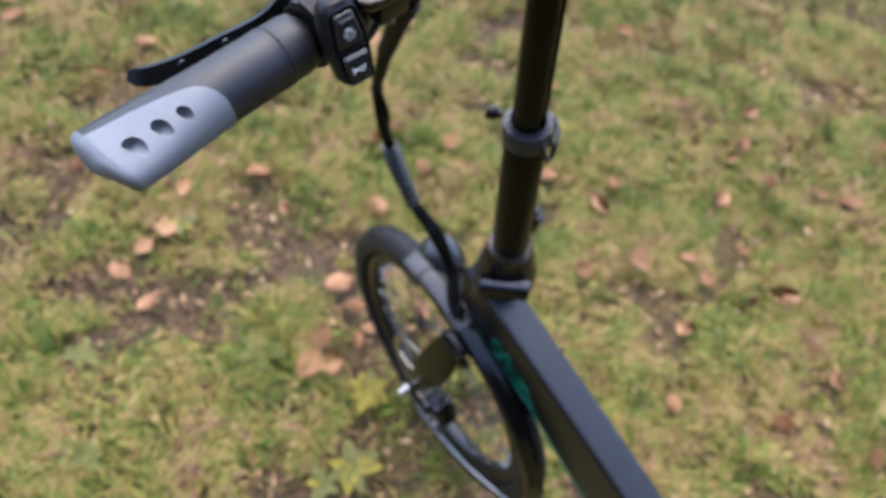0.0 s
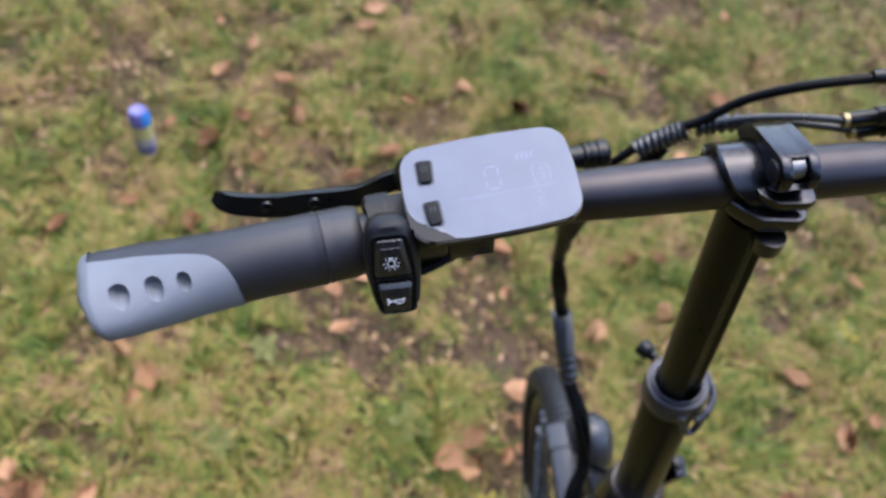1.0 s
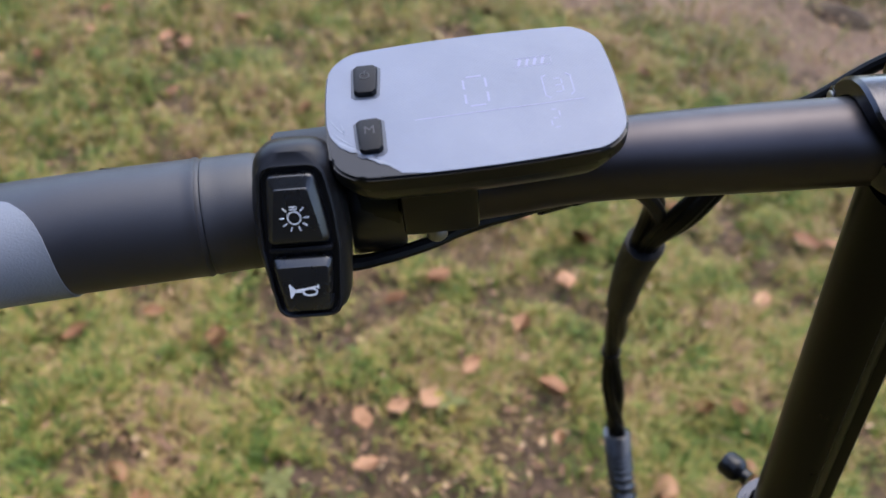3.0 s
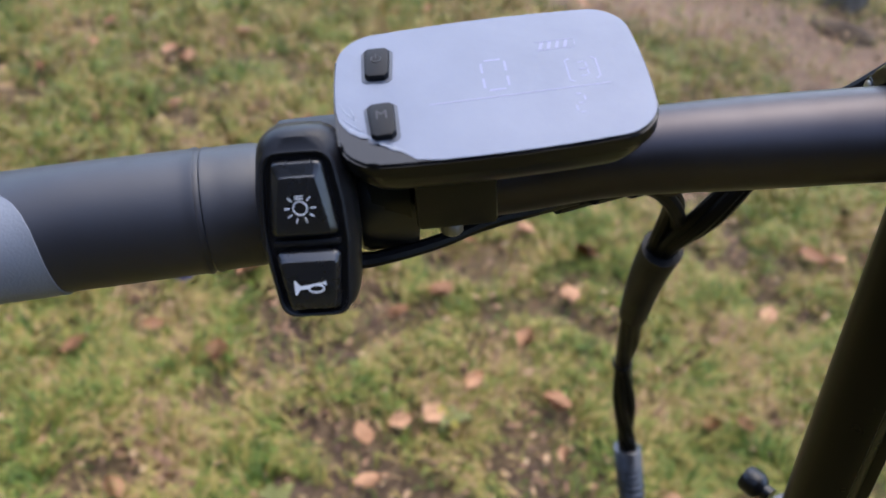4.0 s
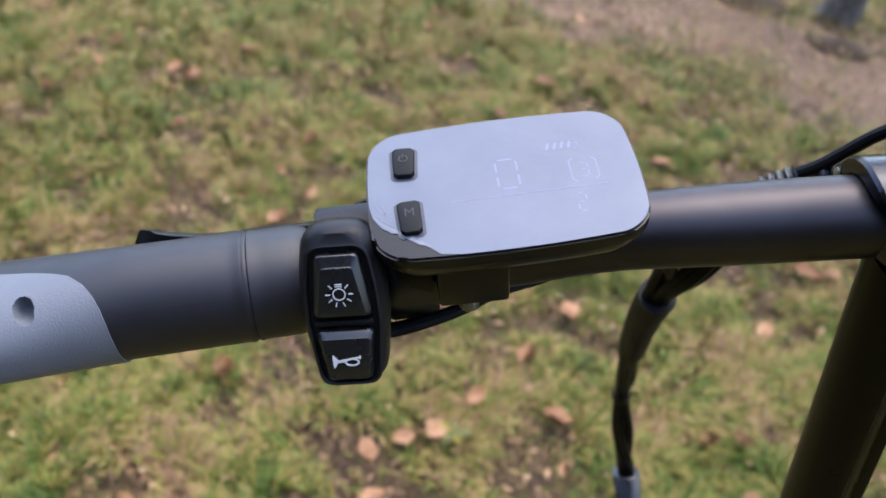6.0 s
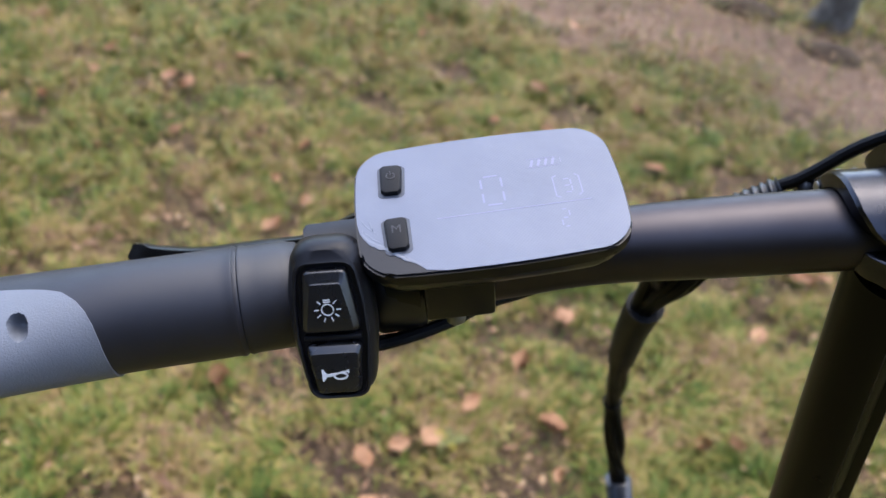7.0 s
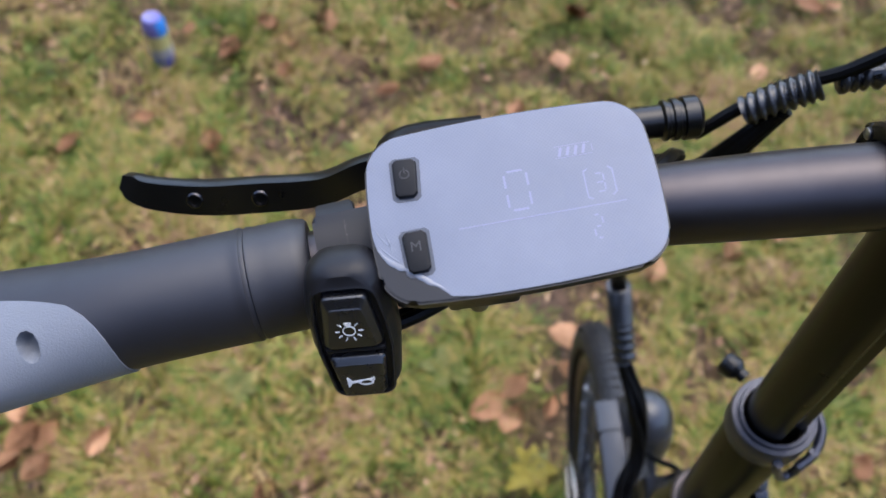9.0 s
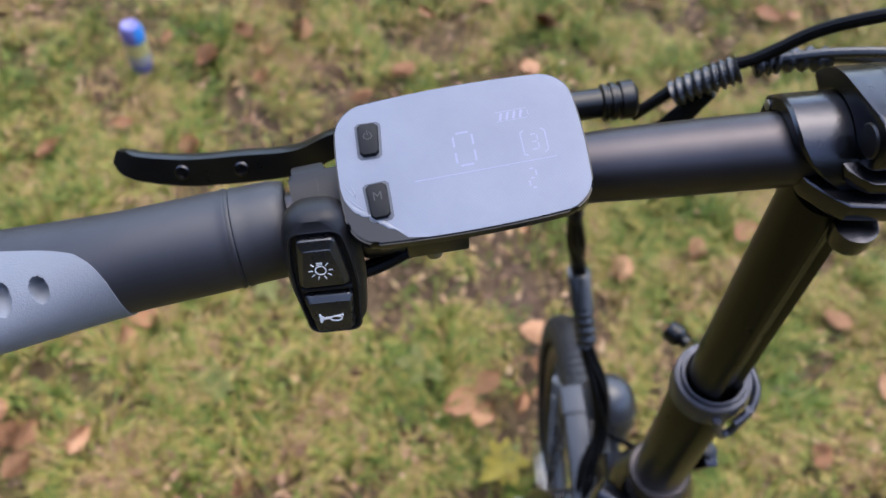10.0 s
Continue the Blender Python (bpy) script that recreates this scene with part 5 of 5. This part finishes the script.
# ---- fallen leaves ----
def leaf_mesh(seed, ln, wd, curl):
    rng = random.Random(seed)
    bm = bmesh.new()
    rows = []
    nl, nw = 10, 4
    for i in range(nl + 1):
        u = i / nl
        half = wd / 2 * (math.sin(math.pi * min(1, u * 0.97 + 0.02)) ** 0.7) * (1 + 0.10 * rng.uniform(-1, 1))
        row = []
        for j in range(-nw, nw + 1):
            v = j / nw
            z = 0.004 + curl * ln * (0.35 * (u - 0.5) ** 2 * 2 + 0.5 * v * v * wd / ln) + 0.0006 * math.sin(6 * u + 4 * v + seed) - 0.0008 * (1 - abs(v)) ** 4
            row.append(bm.verts.new(((u - 0.5) * ln, half * v + 0.06 * ln * math.sin(2.2 * u + seed) - 0.03 * ln, z)))
        rows.append(row)
    for a, b in zip(rows, rows[1:]):
        for k in range(2 * nw):
            bm.faces.new((a[k], a[k + 1], b[k + 1], b[k]))
    bmesh.ops.solidify(bm, geom=list(bm.faces), thickness=0.0005)
    sweep([(-ln / 2 - 0.014, 0.002 * math.sin(seed), 0.004), (-ln / 2, 0.0, 0.004), (-ln / 6, -0.01 * ln, 0.0045)], 0.0007, 5, 3, bm=bm)
    return bm


originals = []
for seed, ln, wd, curl in ((1, 0.062, 0.042, 0.14), (2, 0.054, 0.039, 0.20), (3, 0.050, 0.030, 0.28), (4, 0.066, 0.048, 0.08), (5, 0.052, 0.038, -0.12)):
    ob = part("fallen_leaf", leaf_mesh(seed, ln, wd, curl), LEAF)
    originals.append(tagged(ob, "dry pinkish-brown fallen leaf lying on the grass", "leaf", "fallen leaves"))
LEAF_A = [(-2.17, 1.17), (-2.08, 1.08), (-2.02, 0.90), (-1.92, 1.23), (-1.91, 1.47), (-1.85, 1.25), (-1.81, 2.17), (-1.74, 2.07), (-1.72, 0.91), (-1.66, 1.11), (-1.49, 2.58), (-1.41, 1.36), (-1.32, 1.21), (-1.26, 2.14), (-1.21, 1.22), (-1.20, 1.88), (-1.17, 1.10), (-1.11, 0.90), (-1.11, 1.56), (-1.09, 2.00), (-1.07, 1.49), (-1.05, 1.19), (-1.02, 0.56), (-1.02, 0.93), (-1.02, 1.04), (-1.00, 2.32), (-0.98, 0.70), (-0.95, 1.04), (-0.94, 1.14), (-0.90, 0.99), (-0.87, 1.78), (-0.85, 0.76)]
LEAF_B = [(-0.80, 1.38), (-0.78, 2.11), (-0.75, 1.52), (-0.72, 1.11), (-0.71, 1.22), (-0.69, 0.48), (-0.61, 0.49), (-0.61, 1.58), (-0.59, 0.44), (-0.58, 0.20), (-0.56, 1.86), (-0.54, 1.44), (-0.53, 0.87), (-0.51, 0.94), (-0.51, 1.27), (-0.49, 1.11), (-0.48, 1.00), (-0.46, 2.37), (-0.45, 0.82), (-0.36, 1.21), (-0.27, 1.13), (-0.27, 2.02), (-0.26, 0.42), (-0.23, 1.77), (-0.23, 2.07), (-0.14, 1.41), (-0.11, 0.98), (-0.10, 1.47), (-0.08, 1.20), (-0.06, 0.93), (-0.02, 0.90)]
LEAF_C = [(-0.01, 1.35), (0.00, 2.08), (0.04, 1.46), (0.07, 0.96), (0.26, 1.76), (0.28, 1.44), (0.40, 1.17), (0.42, 1.38), (0.44, 2.08), (0.45, 1.46), (0.53, 1.24), (0.61, 0.89), (0.61, 1.81), (0.63, 1.08), (0.64, 1.28), (0.68, 1.24), (0.71, 2.21), (0.72, 1.50), (0.75, 1.66), (0.77, 1.34), (0.79, 1.72), (0.81, 1.86), (0.84, 0.91), (0.85, 1.60), (0.85, 2.05), (0.86, 1.23), (0.86, 1.32), (0.97, 1.05), (0.98, 1.61), (1.03, 0.88), (1.07, 1.61), (1.21, 1.88)]
chance = random.Random(7)
spots = LEAF_A + LEAF_B + LEAF_C
for i in range(45):
    spots.append((chance.uniform(-3.3, 1.9), chance.uniform(2.4, 4.4)) if i % 2 else (chance.uniform(-3.3, -2.1), chance.uniform(0.1, 2.4)))
# the drift of leaves beside the front wheel
spots += [(-0.105, 0.838), (-0.068, 0.792), (-0.040, 0.852), (-0.118, 0.782), (-0.020, 0.895), (-0.560, 0.160), (-0.620, 0.215), (-0.160, 0.410), (-0.180, 0.375), (-0.260, 0.310), (-0.560, 0.225), (-0.520, 0.190), (-0.490, 0.280), (-0.410, 0.150)]
for i, (lx, ly) in enumerate(spots):
    h = float(ground_height(np.array([lx]), np.array([ly]))[0])
    m = pose(lx, ly, h + 0.034 + 0.008 * chance.random(), chance.uniform(-9, 9), chance.uniform(-9, 9), chance.uniform(0, 360))
    m = m @ Matrix.Scale(chance.uniform(0.75, 1.1), 4)
    src = originals[i % 5]
    if i < 5:
        src.matrix_basis = m
    else:
        one = copy_thing(src, m)
        one.scale = m.to_scale()


# ---- crumbled leaf litter between the blades ----
LITTER = foliage("leaf_litter", [(0.1, (0.0744, 0.0405, 0.0219)), (0.45, (0.1784, 0.0946, 0.0472)), (0.7, (0.3100, 0.1750, 0.0950)), (0.95, (0.3700, 0.2500, 0.1300))], 0.7, 6.0, 0.3, 1.0)
rng = np.random.default_rng(31)
count = 24000
fx, fy = rng.uniform(-3.3, 1.9, count), rng.uniform(0.1, 4.2, count)
fz = ground_height(fx, fy) + rng.uniform(0.008, 0.030, count)
turn, ln, wd = rng.uniform(0, 2 * math.pi, count), rng.uniform(0.004, 0.016, count), rng.uniform(0.0015, 0.007, count)
ex = np.stack([np.cos(turn), np.sin(turn), rng.normal(0, 0.25, count)], -1) * ln[:, None]
ey = np.stack([-np.sin(turn), np.cos(turn), rng.normal(0, 0.35, count)], -1) * wd[:, None]
mid_point = np.stack([fx, fy, fz], -1)
lift = np.stack([np.zeros(count), np.zeros(count), wd * rng.uniform(0.1, 0.7, count)], -1)
flakes = np.stack([mid_point - ex, mid_point - ey - 0.3 * ex + lift, mid_point + ex, mid_point + ey - 0.1 * ex + lift], 1).reshape(-1, 3)
corner = np.arange(count) * 4
litter = mesh_object("leaf_litter", flakes, np.concatenate([np.stack([corner, corner + 1, corner + 2], -1), np.stack([corner, corner + 2, corner + 3], -1)]), LITTER, False)
tagged(litter, "crumbled brown and yellow leaf bits among the grass", "leaf litter", kind="stuff")


# ---- weeds ----
PALE_GREEN = worn("pale_green_leaf", (0.165, 0.168, 0.045), (0.235, 0.225, 0.065), 0.6, 200, 0.0006, spec=0.3)
YELLOW_LEAF = worn("yellowing_leaf", (0.3400, 0.2700, 0.0360), (0.4300, 0.3400, 0.0600), 0.6, 200, 0.0006, spec=0.3)


def weed(x, y, size, seed, count, yellow):
    """A flat rosette of pointed, toothed leaves, some of them gone yellow."""
    rng = random.Random(seed)
    h = float(ground_height(np.array([x]), np.array([y]))[0])
    base = new("weed")
    base.matrix_world = pose(x, y, h + 0.022)
    tagged(base, "low weed with pale green and yellow pointed leaves", "weed", "weeds")
    for k in range(count):
        a = 360 * k / count + rng.uniform(-22, 22)
        ln = size * rng.uniform(0.6, 1.0)
        bm = bmesh.new()
        prev = None
        for i in range(11):
            u = i / 10
            half = ln * 0.25 * math.sin(math.pi * (0.04 + 0.94 * u) ** 0.8) * (1.0 + 0.16 * math.cos(i * math.pi)) + 0.0006
            z = 0.010 + 0.10 * ln * math.sin(2.6 * u) + rng.uniform(-0.001, 0.001)
            row = [bm.verts.new((ln * u, half * v + 0.05 * ln * math.sin(3 * u + seed + k), z + 0.22 * abs(half * v))) for v in (-1, -0.5, 0, 0.5, 1)]
            if prev:
                for j in range(4):
                    bm.faces.new((prev[j], prev[j + 1], row[j + 1], row[j]))
            prev = row
        bmesh.ops.solidify(bm, geom=list(bm.faces), thickness=0.0005)
        bm.transform(Matrix.Rotation(radians(a), 4, "Z"))
        part("leaf", bm, YELLOW_LEAF if rng.random() < yellow else PALE_GREEN, base)
    return base


weed(0.006, 0.757, 0.056, 1, 8, 0.75)
weed(0.022, 0.597, 0.058, 2, 9, 0.4)
weed(-0.207, 0.772, 0.050, 6, 8, 0.0)
weed(-0.425, 0.495, 0.055, 7, 8, 0.1)
weed(-0.517, 0.680, 0.045, 8, 7, 0.1)
weed(-0.02, 0.555, 0.042, 3, 6, 0.3)
weed(-0.46, 1.02, 0.045, 4, 6, 0.3)
weed(0.30, 1.62, 0.05, 5, 6, 0.4)

# ---- litter: an empty drinks can ----
CAN_BLUE = worn("blue_can_print", (0.0135, 0.1351, 0.4189), (0.0270, 0.2027, 0.5270), 0.3, 300, 0.0002)
CAN_YELLOW = worn("yellow_can_print", (0.4189, 0.3514, 0.1081), (0.4865, 0.4189, 0.1757), 0.35, 300, 0.0002)
CAN_VIOLET = worn("violet_can_print", (0.0878, 0.0811, 0.2432), (0.1351, 0.1216, 0.3041), 0.35, 300, 0.0002)
CAN_PALE = worn("pale_can_print", (0.2568, 0.2365, 0.2297), (0.3378, 0.3108, 0.2973), 0.35, 300, 0.0002)
can_rows = [(0.024, 0.0), (0.029, 0.004), (0.0325, 0.010), (0.033, 0.014), (0.033, 0.030), (0.033, 0.042), (0.033, 0.056), (0.033, 0.072), (0.033, 0.090), (0.033, 0.106), (0.033, 0.120), (0.033, 0.135), (0.0325, 0.146), (0.0300, 0.156), (0.0250, 0.163), (0.0245, 0.166)]
can_mesh = lathe(can_rows, 40)
can_mesh.faces.ensure_lookup_table()
for f in can_mesh.faces:
    c = f.calc_center_median()
    lobe = math.cos(math.atan2(c.y, c.x) - radians(48))
    f.material_index = 0 if c.z > 0.122 else 2 if c.z < 0.045 else 1 if 0.070 < c.z else 3
    if c.z > 0.122 and lobe < 0.35:
        f.material_index = 2
can = part("drinks_can", can_mesh, [CAN_BLUE, CAN_YELLOW, CAN_VIOLET, CAN_PALE], None, "", 40)
tagged(can, "slim blue and yellow drinks can standing on the grass", "can")
can.matrix_world = pose(-1.100, 0.826, -0.002, -1, -3, 0) @ Matrix.Diagonal((0.70, 0.70, 0.74, 1))
part("lid", lathe([(0.0240, 0.1655), (0.0250, 0.1665), (0.0260, 0.168), (0.0250, 0.169), (0.0225, 0.1675), (0.0, 0.1670)], 40), CAN_VIOLET, can, "pale violet top")


# ---- tree by the path ----
def trunk_mesh():
    bm = bmesh.new()
    rings = []
    seg = 40
    for i in range(26):
        u = i / 25
        z = -0.05 + 3.6 * u ** 1.6
        r = 0.048 * (1 - 0.3 * u) + 0.016 * math.exp(-z / 0.08)
        ring = []
        for k in range(seg):
            a = 2 * math.pi * k / seg
            flare = math.exp(-max(z, 0) / 0.13) * 0.09 * max(0, math.cos(1.5 * (a - 3.6))) ** 4
            rough = 0.010 * (noise.noise(Vector((6 * math.cos(a), 6 * math.sin(a), 3 * z))) + 0.5 * noise.noise(Vector((15 * math.cos(a), 15 * math.sin(a), 7 * z))))
            rr = r + flare + rough
            ring.append(bm.verts.new((rr * math.cos(a) + 0.08 * u, rr * math.sin(a), z)))
        rings.append(ring)
    for a, b in zip(rings, rings[1:]):
        for k in range(seg):
            bm.faces.new((a[k], a[(k + 1) % seg], b[(k + 1) % seg], b[k]))
    bm.faces.new(rings[-1])
    bm.faces.new(rings[0][::-1])
    return bm


tree_base = new("tree")
tree_base.matrix_world = pose(-0.985, 3.60, 0, 0, 0, 25)
tagged(tree_base, "grey-barked tree with flaring roots beside the path", "tree")
part("trunk", trunk_mesh(), BARK, tree_base, "", 60)
crown_rng = random.Random(12)
limb_ends = []
for k in range(8):
    a = radians(45 * k + crown_rng.uniform(-15, 15))
    z0 = 2.1 + 0.18 * k
    reach = crown_rng.uniform(0.8, 1.4)
    pts = [Vector((0.05, 0, z0)), Vector((0.05 + 0.4 * reach * math.cos(a), 0.4 * reach * math.sin(a), z0 + 0.35)), Vector((0.05 + reach * math.cos(a), reach * math.sin(a), z0 + 0.9))]
    part("limb", sweep(pts, lambda u: 0.045 * (1 - 0.8 * u), 10, 6), BARK, tree_base)
    limb_ends += pts[1:]
rng = np.random.default_rng(8)
centres = np.array([tuple(p) for p in limb_ends])[rng.integers(0, len(limb_ends), 2600)] + rng.normal(0, 0.28, (2600, 3))
spin = rng.normal(0, 1, (2600, 2, 3))
e1 = spin[:, 0] / np.linalg.norm(spin[:, 0], axis=1)[:, None] * 0.035
e2 = np.cross(e1, spin[:, 1])
e2 = e2 / np.linalg.norm(e2, axis=1)[:, None] * 0.022
crown_co = np.stack([centres - e1, centres - e2, centres + e1, centres + e2], 1).reshape(-1, 3)
crown = mesh_object("crown", crown_co, np.arange(2600 * 4).reshape(-1, 4), WEED, False)
crown.parent = tree_base


# ---- dark earth mounds at the path's edge ----
MOUND = worn("dark_earth", (0.0480, 0.0320, 0.0200), (0.1050, 0.0730, 0.0440), 0.95, 120, 0.01, spec=0.2)


def mound(x, y, rx, ry, high, turn):
    bm = bmesh.new()
    rings = []
    for i in range(7):
        u = i / 6
        ring = []
        for k in range(28):
            a = 2 * math.pi * k / 28
            w = 1 + 0.22 * noise.noise(Vector((2 * math.cos(a) + x, 2 * math.sin(a), 3 * u)))
            ring.append(bm.verts.new((rx * (1 - u * 0.97) * w * math.cos(a), ry * (1 - u * 0.97) * w * math.sin(a), -0.02 + (high + 0.02) * math.sin(u * math.pi / 2))))
        rings.append(ring)
    for a, b in zip(rings, rings[1:]):
        for k in range(28):
            bm.faces.new((a[k], a[(k + 1) % 28], b[(k + 1) % 28], b[k]))
    bm.faces.new(rings[-1])
    bm.faces.new(rings[0][::-1])
    ob = part("earth_mound", bm, MOUND, None, "", 60)
    ob.matrix_world = pose(x, y, 0, 0, 0, turn)
    return tagged(ob, "low mound of dark brown earth beside the path", "mound", "earth mounds")


mound(-1.27, 3.40, 0.21, 0.09, 0.045, 25)
mound(-0.86, 3.36, 0.15, 0.08, 0.040, 20)

# ---- unseen foliage ring, added to block low sky and darken reflections ----
SKY_SCREEN = foliage("sky_screen_leaves", [(0.2, (0.02, 0.025, 0.012)), (0.5, (0.045, 0.05, 0.022)), (0.8, (0.09, 0.07, 0.035))], 0.8, 0.6)


def sky_screen_edge(a):
    """Distance and height of the added ring at the angle a: low and far ahead, tall and near behind."""
    near = max(0.0, math.cos(a - radians(-68))) ** 0.6
    return 17 - 10.5 * near, 2.4 + 6.0 * near


def woodland():
    """A dark inner mass with a ragged skin of leaf sprays in front of it, put up to shut out low sky."""
    rng = np.random.default_rng(21)
    seg, rows = 120, 9
    co = []
    for i in range(rows):
        u = i / (rows - 1)
        for k in range(seg):
            a = 2 * math.pi * k / seg
            r, high = sky_screen_edge(a)
            r += 1.0 + 0.5 * rng.uniform(-1, 1) + 1.2 * u
            co.append((r * math.cos(a), 1.5 + r * math.sin(a), -0.3 + high * u * (0.92 + 0.1 * math.sin(9 * a) + 0.06 * math.sin(23 * a))))
    co = np.array(co)
    idx = np.arange(rows * seg).reshape(rows, seg)
    nxt = np.roll(idx, -1, axis=1)
    quads = np.stack([idx[:-1], nxt[:-1], nxt[1:], idx[1:]], -1).reshape(-1, 4)
    count = 16000
    a = rng.uniform(0, 2 * math.pi, count)
    edge = np.array([sky_screen_edge(v) for v in a])
    u = rng.random(count) ** 0.8
    r = edge[:, 0] + 1.2 * u + rng.normal(0.5, 0.45, count)
    z = edge[:, 1] * u * (1.0 + 0.12 * np.sin(9 * a) + 0.08 * np.sin(23 * a)) + rng.normal(0, 0.2, count)
    mid = np.stack([r * np.cos(a), 1.5 + r * np.sin(a), np.maximum(z, 0.1)], -1)
    e1 = rng.normal(0, 1, (count, 3))
    e1 = e1 / np.linalg.norm(e1, axis=1)[:, None]
    e2 = np.cross(e1, rng.normal(0, 1, (count, 3)))
    e2 = e2 / np.linalg.norm(e2, axis=1)[:, None]
    size = rng.uniform(0.12, 0.32, count)[:, None]
    sprays = np.stack([mid - e1 * size, mid - e2 * size * 0.5, mid + e1 * size, mid + e2 * size * 0.5], 1).reshape(-1, 3)
    return np.concatenate([co, sprays]), np.concatenate([quads, np.arange(count * 4).reshape(-1, 4) + len(co)])


backdrop = mesh_object("backdrop", *woodland(), SKY_SCREEN, False)
tagged(backdrop, "unseen dark foliage ring added to block the low sky", "woodland", kind="structure")
